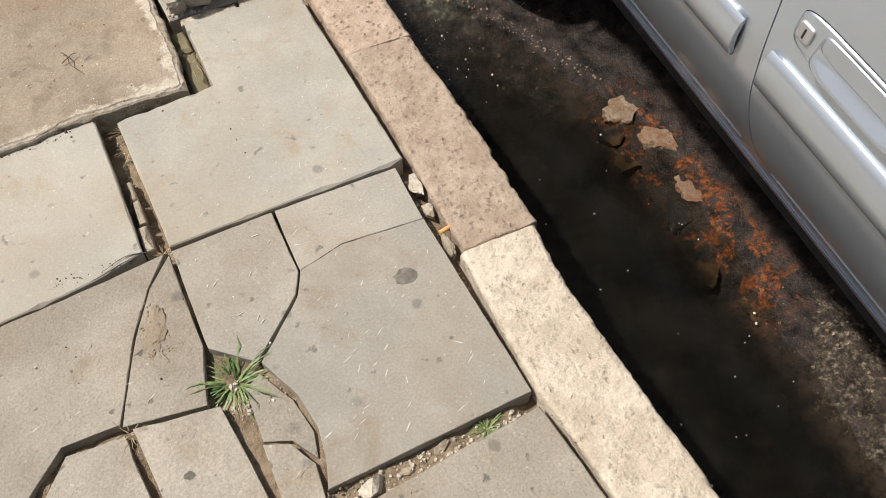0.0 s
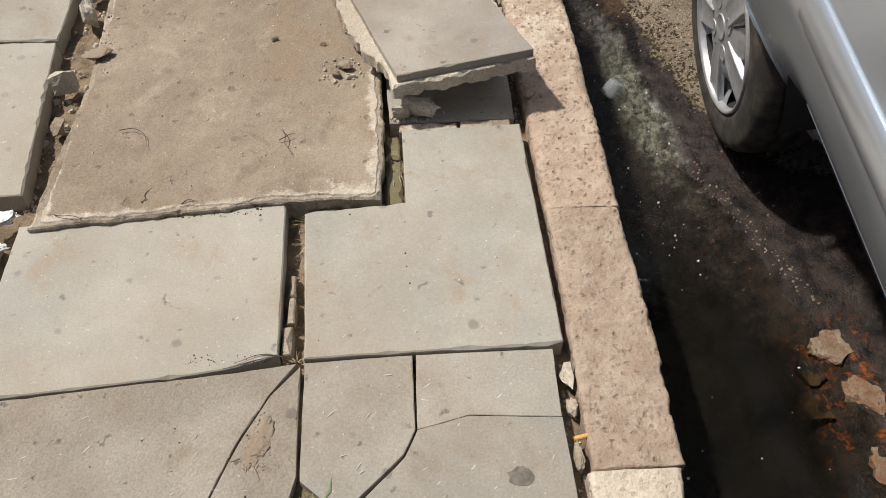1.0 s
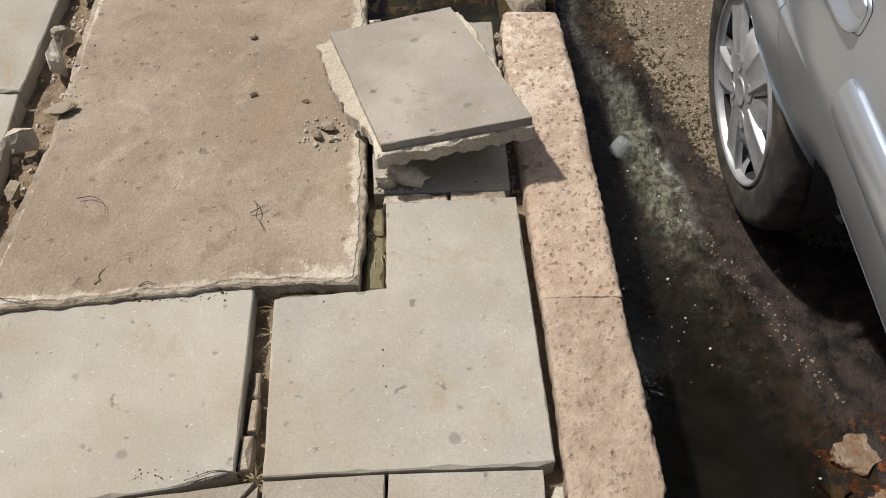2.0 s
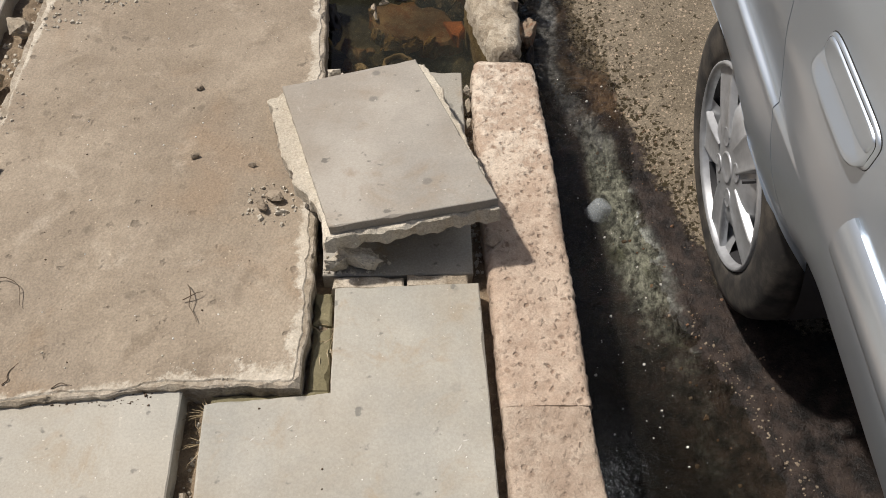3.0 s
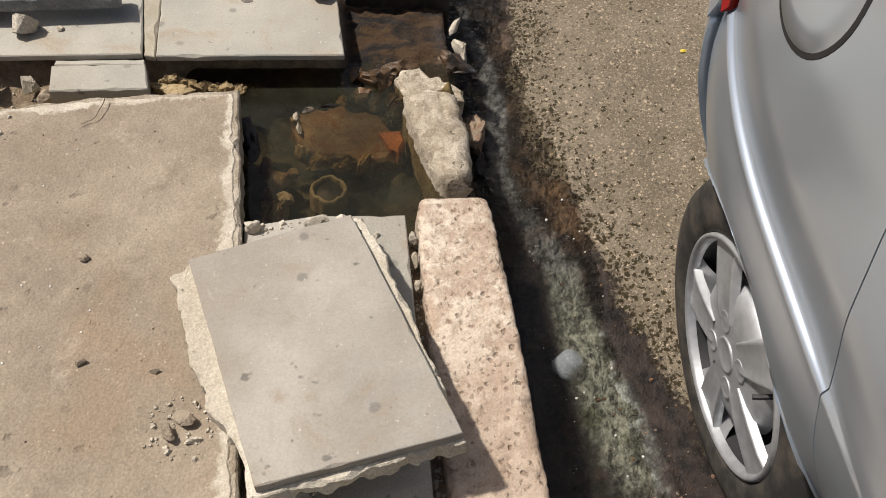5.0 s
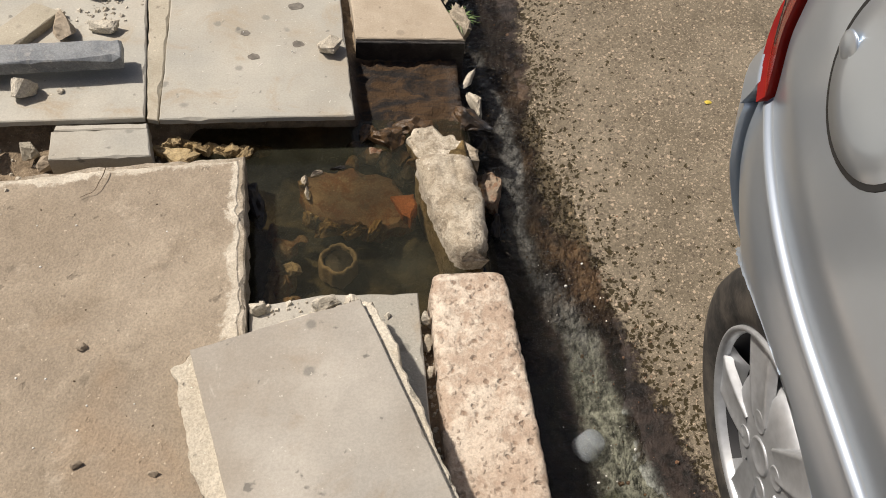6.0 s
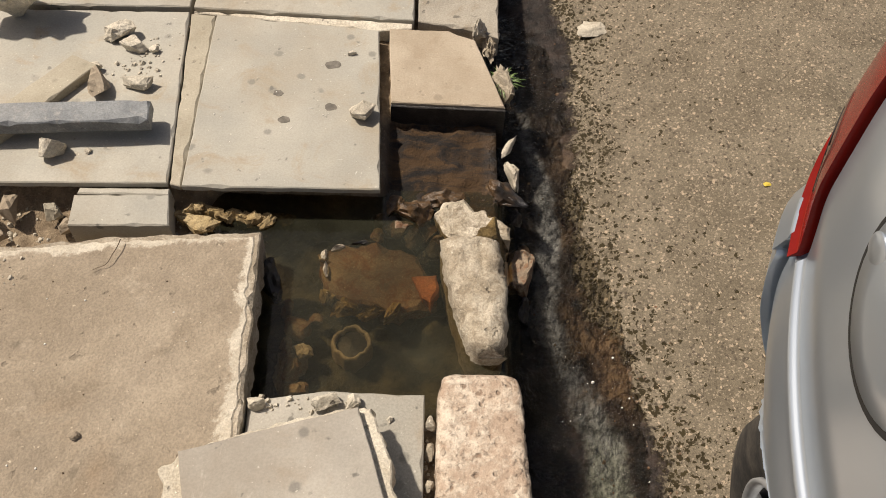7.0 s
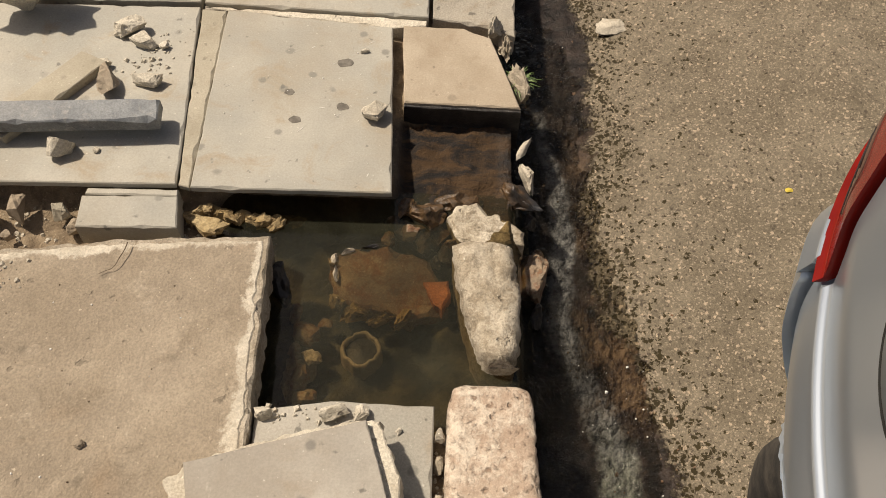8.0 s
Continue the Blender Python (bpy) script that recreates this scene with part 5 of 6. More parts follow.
STONES = (
    # rubble on the far slabs
    ((-0.745, 2.300, 0.0), (0.040, 0.028, 0.026), 11, RAW, 20), ((-0.708, 2.262, 0.0), (0.034, 0.024, 0.022), 12, RAW, -30),
    ((-0.660, 2.255, 0.0), (0.014, 0.012, 0.010), 13, RAW, 0), ((-0.668, 2.140, 0.0), (0.044, 0.020, 0.020), 14, RAW, -10),
    ((-0.757, 2.128, 0.0), (0.026, 0.040, 0.028), 15, SANDSTONE, 15), ((-0.806, 1.935, 0.0), (0.034, 0.024, 0.030), 16, RAW, 40),
    ((-0.780, 2.190, 0.0), (0.020, 0.014, 0.012), 17, RAW, 0), ((-0.170, 2.068, 0.0), (0.036, 0.028, 0.022), 18, RAW, -15),
    ((-0.735, 1.945, 0.0), (0.009, 0.008, 0.007), 19, RAW, 0), ((-0.205, 2.262, 0.0), (0.013, 0.007, 0.006), 20, RAW, 10),
    # rubble at the foot of the far slabs
    ((-0.870, 1.812, -0.058), (0.030, 0.040, 0.024), 21, SCREED_CHIP, 30), ((-0.795, 1.820, -0.058), (0.026, 0.020, 0.022), 22, BUFF, 0),
    ((-0.755, 1.790, -0.058), (0.022, 0.020, 0.018), 23, SCREED_CHIP, 60), ((-0.950, 1.800, -0.058), (0.040, 0.030, 0.026), 24, SCREED_CHIP, 10),
    ((-1.020, 1.790, -0.058), (0.034, 0.030, 0.026), 25, BUFF, 0), ((-0.880, 1.765, -0.058), (0.018, 0.015, 0.012), 26, SCREED_CHIP, 0),
    ((-0.490, 1.805, -0.075), (0.042, 0.026, 0.020), 29, OCHRE, -20),
    # left joint beside the raised slab
    ((-1.048, 1.250, -0.03), (0.030, 0.048, 0.045), 31, RAW, 30), ((-1.048, 0.985, -0.03), (0.034, 0.028, 0.050), 32, RAW, 10),
    ((-0.975, 1.062, 0.018), (0.036, 0.024, 0.012), 33, SCREED_CHIP, 20), ((-1.060, 1.360, -0.03), (0.026, 0.030, 0.03), 34, MORTAR, 0),
    ((-1.035, 0.860, -0.03), (0.020, 0.026, 0.02), 35, MORTAR, 0), ((-1.050, 1.550, -0.03), (0.030, 0.036, 0.035), 36, MORTAR, 50),
    # beside the kerb
    ((0.000, 0.186, -0.03), (0.013, 0.032, 0.020), 41, RAW, 8), ((-0.006, 0.030, -0.03), (0.010, 0.028, 0.020), 42, MORTAR, 5),
    ((0.000, 0.125, -0.03), (0.012, 0.020, 0.012), 43, MORTAR, 0), ((-0.303, -0.322, -0.03), (0.026, 0.017, 0.022), 44, RAW, 20),
    ((-0.245, -0.318, -0.03), (0.016, 0.009, 0.012), 45, MORTAR, 0), ((-0.180, -0.306, -0.03), (0.018, 0.009, 0.013), 46, MORTAR, 10),
    ((-0.010, 1.36, -0.03), (0.010, 0.014, 0.018), 47, RAW, 0), ((-0.010, 1.31, -0.03), (0.009, 0.017, 0.020), 48, MORTAR, 0), ((-0.011, 1.25, -0.03), (0.009, 0.012, 0.017), 49, MORTAR, 0),
    # below and beside the loose slab
    ((-0.238, 0.852, -0.004), (0.046, 0.022, 0.030), 51, RAW, -15), ((-0.278, 0.842, -0.004), (0.024, 0.012, 0.030), 52, RAW, 20),
    ((0.022, 0.905, 0.002), (0.020, 0.016, 0.014), 53, KERB_PINK, 0), ((-0.402, 1.000, 0.020), (0.020, 0.016, 0.010), 54, SCREED_CHIP, 0),
    ((-0.425, 0.975, 0.020), (0.012, 0.020, 0.010), 55, SCREED_CHIP, 40), ((-0.385, 0.962, 0.016), (0.014, 0.010, 0.008), 56, RAW, 0),
    ((-0.310, 1.385, -0.004), (0.018, 0.013, 0.014), 57, RAW, 0), ((-0.190, 1.390, -0.004), (0.030, 0.016, 0.016), 58, RAW, 20), ((-0.145, 1.388, -0.004), (0.018, 0.014, 0.014), 59, RAW, 50), ((-0.08, 1.36, -0.004), (0.008, 0.006, 0.006), 60, RAW, 50),
    ((-0.572, 1.108, 0.020), (0.010, 0.007, 0.006), 61, SCREED_CHIP, 20), ((-0.596, 1.316, 0.020), (0.012, 0.009, 0.006), 62, SCREED_CHIP, 0), ((-0.455, 1.085, 0.020), (0.012, 0.007, 0.005), 63, SCREED_CHIP, 0),
)
for at, size, seed, material, turn in STONES:
    stone("rubble_stone", at, size, seed, material, "small broken piece of dusty pale concrete rubble", "rubble", turn=turn, group="scattered rubble")
stone("rubble_block", (-1.000, 2.365, 0.0), (0.105, 0.066, 0.085), 77, RAW, "large rough lump of broken pale concrete", "rubble", 10, 15, 0.30)

bm = worn_block_bm(((1.50, 0.075), (1.53, 0.055), (1.64, 0.025), (1.77, 0.002)), ((1.50, 0.120), (1.54, 0.132), (1.64, 0.138), (1.77, 0.128)), 1.505, 1.768, -0.012, -0.18, 0.030, 72, 0.005, 0.006, (0.014, 0.016))
tagged(part("concrete_lump", bm, LUMP, None, "", True), "pale rounded length of broken concrete beside the pit", "rubble")
rnd = random.Random(27)
for k in range(15):
    x = -0.530 + 0.0145 * k + rnd.uniform(-0.006, 0.006)
    size = (rnd.uniform(0.014, 0.030), rnd.uniform(0.010, 0.020), rnd.uniform(0.012, 0.022))
    stone("crust_fragment", (x, 1.846 + rnd.uniform(-0.020, 0.008), -0.072 - 0.0022 * k + rnd.uniform(-0.008, 0.008)), size, 300 + k, OCHRE, "crumbling ochre crust under the edge of the far slab", "rubble", turn=rnd.uniform(-40, 40), rough=0.16, group="ochre crust at the slab's foot")
bm = slab_bm([(-0.008, 1.850), (0.012, 1.880), (0.055, 1.892), (0.105, 1.868), (0.160, 1.840), (0.156, 1.806), (0.108, 1.806), (0.075, 1.782), (0.020, 1.800)], -0.16, -0.074, step=0.006, jag=0.008, seed=73, bevel=0.010, chips=1.6, freq=40, tilt=(-0.14, 0.10))
tagged(part("concrete_lump", bm, LUMP, None, "", False), "flat pale lump of broken concrete at the pit rim", "rubble")
stone("gutter_stone", (0.186, 1.795, -0.225), (0.030, 0.078, 0.070), 74, COBBLE, "wet rust-brown stone at the gutter's edge", "stone", 8, -10, 0.2)
stone("gutter_stone", (0.188, 1.685, -0.225), (0.022, 0.035, 0.040), 75, BLACK_WET, "black wet stone at the gutter's edge", "stone", 8, 10, 0.2)
stone("stone_shard", (0.172, 1.985, -0.12), (0.014, 0.052, 0.026), 76, RAW, "thin pale shard of stone leaning in the gutter", "stone", 8, 18, 0.12)
stone("stone_shard", (0.158, 2.055, -0.10), (0.008, 0.038, 0.020), 77, RAW, "thin pale shard of stone leaning in the gutter", "stone", 8, -32, 0.12)
stone("gutter_stone", (0.170, 1.895, -0.16), (0.018, 0.020, 0.030), 78, BLACK_WET, "black wet stone at the gutter's edge", "stone", 8, 0, 0.2)
stone("mossy_stone", (0.150, 2.200, -0.10), (0.026, 0.060, 0.052), 79, MORTAR, "rough mossy stone at the pavement's edge", "stone", 8, 12, 0.2)
stone("mossy_stone", (0.128, 2.345, -0.06), (0.026, 0.050, 0.040), 80, MORTAR, "rough mossy stone at the pavement's edge", "stone", 8, -8, 0.2)
stone("mossy_stone", (0.095, 2.352, -0.03), (0.020, 0.016, 0.040), 81, RAW, "small pale stone at the pavement's edge", "stone", 8, -8, 0.2)
stone("pale_blob", (0.402, 2.50, road_z(0.402, 2.50)), (0.048, 0.034, 0.010), 82, RAW, "flat pale lump of plaster on the asphalt", "rubble", 4, 10, 0.12)

# stones of the gutter's edge that stand just out of the water
for i, (x, y, a, b) in enumerate(((0.640, 0.342, 0.052, 0.040), (0.662, 0.222, 0.044, 0.048), (0.650, 0.082, 0.042, 0.040), (0.545, 0.205, 0.040, 0.036), (0.595, 0.035, 0.050, 0.040), (0.640, -0.085, 0.052, 0.045), (0.585, -0.225, 0.042, 0.046), (0.535, -0.115, 0.046, 0.040), (0.560, 0.290, 0.034, 0.028))):
    dry = i < 3
    stone("cobble", (x, y, -0.2805 if dry else -0.291), (a * 1.2, b * 1.2, 0.048), 90 + i, COBBLE if dry else WET_STONE, "flat cobble with rusty slime, awash in the gutter" if not dry else "flat buff cobble standing just out of the gutter water", "stone", 6, 12 * i, 0.22, "cobbles in the gutter", 4, flat=0.02)
rnd = random.Random(5)

# ---- pit: submerged debris ----
def slab_thing(name, outline, z0, z1, material, label, category, **more):
    return tagged(part(name, slab_bm(outline, z0, z1, **more), material), label, category)


slab_thing("sunken_slab", [(-0.245, 1.755), (-0.150, 1.800), (-0.040, 1.760), (0.000, 1.660), (-0.075, 1.628), (-0.140, 1.640), (-0.225, 1.660)], -0.135, -0.0915, COBBLE, "rust-brown broken slab sunk in the pit water", "slab", jag=0.010, seed=101, bevel=0.010, step=0.012, chips=2, tilt=(-0.05, 0.10))
slab_thing("brick_fragment", [(-0.050, 1.705), (0.000, 1.712), (0.006, 1.680), (-0.012, 1.640), (-0.030, 1.655)], -0.12, -0.084, TERRACOTTA, "orange brick fragment under the pit water", "brick", jag=0.004, seed=102, bevel=0.006, step=0.01)
for i, (x, y, a, b) in enumerate(((-0.185, 1.645, 0.034, 0.016), (-0.130, 1.631, 0.030, 0.014), (-0.085, 1.632, 0.030, 0.014), (-0.222, 1.662, 0.018, 0.02), (-0.05, 1.83, 0.05, 0.03), (-0.01, 1.79, 0.03, 0.03), (-0.11, 1.85, 0.04, 0.025))):
    stone("sunken_stone", (x, y, -0.128 if i < 4 else -0.13), (a, b, 0.024), 110 + i, OCHRE if i < 4 else WET_STONE, "muddy yellow-brown stone under the pit water", "stone", 7, 25 * i, 0.2, "stones in the pit")
stone("pit_rock", (-0.335, 1.690, -0.15), (0.026, 0.045, 0.055), 120, BLACK_WET, "dark wet rock under the slab's edge", "stone", 8, 10, 0.2)
stone("pit_rock", (-0.150, 1.790, -0.14), (0.045, 0.012, 0.045), 121, BLACK_WET, "dark sharp stone breaking the water", "stone", 8, 28, 0.2)
stone("pit_rock", (-0.285, 1.520, -0.15), (0.030, 0.060, 0.030), 122, MORTAR, "pale muddy rubble under the water", "stone", 8, -10, 0.3)
bm = lathe_bm([(-0.05, 0.029), (-0.004, 0.030), (0.002, 0.032), (0.002, 0.036), (-0.006, 0.038), (-0.05, 0.039)], 40)
for v in bm.verts:
    a = math.atan2(v.co.z, v.co.y)
    k = 1 + 0.05 * math.cos(4 * a) + 0.16 * nz(math.cos(a) * 3, math.sin(a) * 3, v.co.x * 40)
    v.co = Vector((v.co.x + 0.006 * nz(math.cos(a) * 5, math.sin(a) * 5, 9), v.co.y * k, v.co.z * k))
bm.transform(Matrix.Translation((-0.166, 1.566, -0.110)) @ Matrix.Rotation(radians(-90), 4, "Y"))
tagged(part("drain_pipe", bm, MORTAR, None, "", True), "broken upright pipe end with a crumbled rim under murky water", "pipe")
# Black disc just below the pipe's rim.
bm = lathe_bm([(-0.05, 0.030), (-0.045, 0.001)], 24)
bm.transform(Matrix.Translation((-0.166, 1.566, -0.070)) @ Matrix.Rotation(radians(-90), 4, "Y"))
tagged(part("pipe_disc", bm, BLACK_WET), "black disc closing the broken pipe end", "mud")
HEAP = ((-0.110, 1.862, 0.030), (-0.075, 1.835, 0.024), (-0.050, 1.872, 0.028), (-0.020, 1.838, 0.030), (-0.012, 1.885, 0.022), (-0.085, 1.895, 0.022), (-0.040, 1.810, 0.022), (0.004, 1.800, 0.020), (-0.125, 1.825, 0.020), (-0.025, 1.770, 0.018))
for i, (x, y, r) in enumerate(HEAP):
    stone("heap_stone", (x, y, -0.128 + 0.006 * (i % 3)), (r * 1.15, r, r * 1.05), 330 + i, COBBLE if i % 3 else WET_STONE, "slimy brown stone in the wet heap at the pit's rim", "stone", 9, 33 * i, 0.2, "wet stone heap")
for i, (x, y, r, mat) in enumerate(((-0.272, 1.600, 0.028, COBBLE), (-0.292, 1.560, 0.022, COBBLE), (-0.262, 1.545, 0.020, LUMP), (-0.276, 1.505, 0.026, COBBLE), (-0.262, 1.462, 0.024, COBBLE), (-0.300, 1.640, 0.020, COBBLE), (-0.240, 1.620, 0.016, COBBLE))):
    stone("sunken_rubble", (x, y, -0.130), (r, r * 1.15, r * 0.9), 350 + i, mat, "muddy pale rubble under the pit water", "rubble", 8, 40 * i, 0.2, "rubble along the pit's side")
for i, (x, y, a, b, turn) in enumerate(((-0.232, 1.752, 0.016, 0.012, 40), (-0.205, 1.768, 0.024, 0.007, 22), (-0.228, 1.715, 0.008, 0.022, 8))):
    stone("slab_chip", (x, y, -0.096), (a, b, 0.016), 370 + i, LUMP, "pale chip along the sunken slab's broken edge", "rubble", 8, turn, 0.2, "chips on the sunken slab")

# ---- cut stone pieces lying about ----
slab_thing("stone_brick", [(-0.732, 1.757), (-0.534, 1.762), (-0.548, 1.838), (-0.738, 1.833)], -0.060, -0.002, PALE_SLAB, "short grey cut stone lying before the far slabs", "stone", jag=0.0015, seed=131, bevel=0.003)
bar = slab_bm([(-1.25, 1.940), (-0.604, 1.985), (-0.612, 2.044), (-1.25, 2.003)], 0.030, 0.060, jag=0.001, seed=132, bevel=0.004)
tagged(part("granite_bar", bar, GRANITE), "blue-grey granite bar resting across rubble", "stone bar")
strip = slab_bm([(-0.985, 1.990), (-0.925, 1.955), (-0.768, 2.185), (-0.832, 2.215)], 0.0, 0.022, jag=0.0015, seed=133, bevel=0.002)
tagged(part("stone_strip", strip, BUFF), "buff cut stone strip lying under the granite bar", "stone strip")

# ---- spots of tar and a drift of sand on the slabs ----
for i, (x, y, z, r) in enumerate(((-0.105, -0.004, 0.0, 0.021), (-0.245, 2.225, 0.0, 0.016), (-0.240, 2.090, 0.0, 0.013), (-0.360, 2.130, 0.0, 0.012), (-0.340, 2.050, 0.0, 0.013), (-0.545, -0.19, -0.002, 0.009))):
    ring = [(x + r * (1 + 0.35 * nz(i * 7, k * 0.9)) * math.cos(k * math.tau / 14), y + r * (0.8 + 0.35 * nz(i * 3, k * 0.8, 4)) * math.sin(k * math.tau / 14)) for k in range(14)]
    tagged(part("tar_spot", slab_bm(ring, z - 0.001, z + 0.0005, step=0.004, jag=0.0035, seed=170 + i, bevel=0.0002, freq=60), TAR), "flat dark spot of tar trodden into the paving slab", "stain", "tar spots on the slabs")
bm = rock_bm((0, 0, 0), (0.022, 0.056, 0.0045), 180, 0, 0.30, 4, -20)
bm.transform(Matrix.Translation((-0.528, 0.080, -0.0035)))
tagged(part("sand_drift", bm, SCREED_CHIP, None, "", True), "small drift of brown sand beside the slab crack", "sand")

# ---- litter ----
bm = lathe_bm([(-0.014, 0.0001), (-0.014, 0.0042), (0.014, 0.0042), (0.014, 0.0001)], 12)
bm.transform(Matrix.Translation((0.006, 0.064, -0.010)) @ Matrix.Rotation(radians(12), 4, "Z"))
tagged(part("cigarette_butt", bm, FILTER), "tan cigarette butt lying in the kerb joint", "cigarette butt")
for i, (x, y, z, s) in enumerate(((-1.075, 0.575, 0.0, 0.032), (-1.068, 0.505, -0.006, 0.024))):
    bm = rock_bm((x, y, z), (s, s * 0.8, s * 0.35), 140 + i, 12, 0.9, 3, 30)
    tagged(part("wrapper", bm, FILM), "crumpled white plastic wrapper in the dirt", "litter")
clear = Nodes("clear_plastic")
clear.set(Base_Color=(0.42, 0.46, 0.48), Roughness=0.06, Alpha=0.42, Coat_Weight=0.6)
bm = lathe_bm([(0.0, 0.028), (0.006, 0.030), (0.010, 0.028), (0.040, 0.024), (0.046, 0.018), (0.047, 0.001)], 32)
bm.transform(Matrix.Translation((0.297, 1.172, water_z(1.172) - 0.012)) @ Matrix.Rotation(radians(-62), 4, "Y") @ Matrix.Rotation(radians(15), 4, "Z"))
cup = part("plastic_cup", bm, clear.mat, None, "", True)
tagged(cup, "clear plastic cup lying in the running gutter water", "cup")

TWIGS = (
    [(-0.880, 0.800, 0.026), (-0.850, 0.802, 0.028), (-0.825, 0.785, 0.027), (-0.812, 0.745, 0.025)],
    [(-0.535, 0.790, 0.024), (-0.525, 0.760, 0.032), (-0.518, 0.735, 0.026), (-0.508, 0.712, 0.024)],
    [(-0.540, 0.755, 0.024), (-0.520, 0.768, 0.030), (-0.505, 0.775, 0.026)],
    [(-0.965, 0.570, 0.02), (-0.930, 0.560, 0.026), (-0.905, 0.552, 0.018)],
    [(-0.605, 1.705, 0.03), (-0.612, 1.67, 0.03), (-0.625, 1.645, 0.025), (-0.645, 1.636, 0.024)],
    [(-0.800, 0.592, 0.020), (-0.792, 0.606, 0.023), (-0.794, 0.622, 0.020), (-0.786, 0.636, 0.019)],
    [(-0.72, 0.590, 0.020), (-0.706, 0.598, 0.023), (-0.690, 0.594, 0.020)],
    [(-0.52, 0.24, -0.002), (-0.55, 0.228, 0.004), (-0.60, 0.214, 0.006)],
    [(-0.50, 0.236, 0.003), (-0.535, 0.238, 0.008), (-0.58, 0.224, 0.008)],
)
def curl(pts, seed):
    """A smooth crooked line through the points."""
    line, n = [], len(pts)
    for i in range(n - 1):
        a, b, c, d = (Vector(pts[min(n - 1, max(0, i + k))]) for k in (-1, 0, 1, 2))
        for k in range(8):
            t = k / 8
            p = 0.5 * (2 * b + (c - a) * t + (2 * a - 5 * b + 4 * c - d) * t * t + (3 * b - a - 3 * c + d) * t ** 3)
            p += Vector((nz(i + t, seed), nz(i + t, seed, 5), 0.3 * nz(i + t, seed, 9))) * 0.006
            line.append(p)
    return line + [Vector(pts[-1])]


for k, pts in enumerate(TWIGS):
    tagged(part("twig", tube_bm(curl(pts, k * 3.7), lambda t: 0.0011 * (1 - 0.6 * t), 5), TWIG), "thin dry dark twig lying on the dusty slab", "twig", "twigs on the slabs")


def blades_bm(at, count, length, width, lean, seed, spread_r):
    """A tuft: narrow arching blades out of one root."""
    rnd = random.Random(seed)
    bm = bmesh.new()
    for _ in range(count):
        a, l, w = rnd.uniform(0, math.tau), length * rnd.uniform(0.5, 1.1), width * rnd.uniform(0.7, 1.2)
        r0 = spread_r * rnd.random()
        root = Vector((at[0] + r0 * math.cos(a), at[1] + r0 * math.sin(a), at[2]))
        d, side = Vector((math.cos(a), math.sin(a), 0)), Vector((-math.sin(a), math.cos(a), 0))
        tilt = rnd.uniform(lean * 0.5, lean * 1.3)
        prev = None
        for k in range(6):
            t = k / 5
            p = root + d * (l * t * math.sin(tilt + 0.5 * t)) + Vector((0, 0, l * t * max(-0.1, math.cos(tilt + 0.9 * t))))
            p += side * (0.12 * l * t * t * rnd.uniform(-1, 1))
            ww = w * (1 - t) ** 0.7
            pair = (bm.verts.new(p - side * ww), bm.verts.new(p + side * ww + Vector((0, 0, 0.0004))))
            if prev:
                bm.faces.new((prev[0], prev[1], pair[1], pair[0]))
            prev = pair
    return bm


tagged(part("grass_tuft", blades_bm((-0.437, -0.062, -0.028), 95, 0.095, 0.0019, 0.85, 3, 0.016), GRASS), "bright green grass tuft growing from a broken slab corner", "grass")
tagged(part("grass_tuft", blades_bm((-0.103, -0.310, -0.02), 60, 0.035, 0.0012, 0.9, 4, 0.016), GRASS), "small sparse weed growing from a paving joint", "weed")
tagged(part("moss_tuft", blades_bm((0.145, 2.215, -0.03), 120, 0.032, 0.0016, 1.0, 5, 0.030), GRASS), "yellow-green weeds on the mossy edge stone", "weed")
for i, (x, y, n, l) in enumerate(((-0.270, 0.730, 22, 0.06), (-0.285, 0.700, 18, 0.05), (-0.470, 0.560, 22, 0.05), (-0.468, 0.510, 14, 0.05), (-0.300, 0.690, 14, 0.04), (-0.477, 0.235, 18, 0.03), (-0.545, 0.05, 26, 0.035), (-0.61, -0.085, 14, 0.03))):
    tagged(part("dry_grass", blades_bm((x, y, -0.02 if i < 6 else -0.004), n, l, 0.0009, 1.15, 20 + i, 0.02), DRY_GRASS), "dead grass roots and fibres in a paving joint", "dry grass", "dry grass in the joints")


# ---- crumbs, sand and pebbles that nobody could count ----
def crumbs(name, spots, material, label, category, seed):
    """Many small chips, joined: spots of (x0, x1, y0, y1, z, count, smallest, largest)."""
    rnd = random.Random(seed)
    verts, faces = [], []
    for x0, x1, y0, y1, z, count, a, b in spots:
        for _ in range(count):
            x, y, s = rnd.uniform(x0, x1), rnd.uniform(y0, y1), a + (b - a) * rnd.random() ** 2.5
            zz = z(x, y) if callable(z) else z
            base = len(verts)
            n = rnd.choice((4, 5, 6))
            turn = rnd.random() * 6
            for k in range(n):
                w = turn + k * math.tau / n
                r = s * rnd.uniform(0.6, 1.2)
                verts.append((x + r * math.cos(w), y + r * math.sin(w), zz - 0.001))
            for k in range(n):
                w = turn + k * math.tau / n
                r = s * rnd.uniform(0.3, 0.7)
                verts.append((x + r * math.cos(w), y + r * math.sin(w), zz + s * rnd.uniform(0.4, 0.9)))
            for k in range(n):
                j = (k + 1) % n
                faces.append((base + k, base + j, base + n + j, base + n + k))
            faces.append(tuple(base + n + k for k in range(n)))
    mesh = bpy.data.meshes.new(name)
    mesh.from_pydata(verts, [], faces)
    mesh.materials.append(material)
    return tagged(new(name, mesh), label, category, kind="stuff")


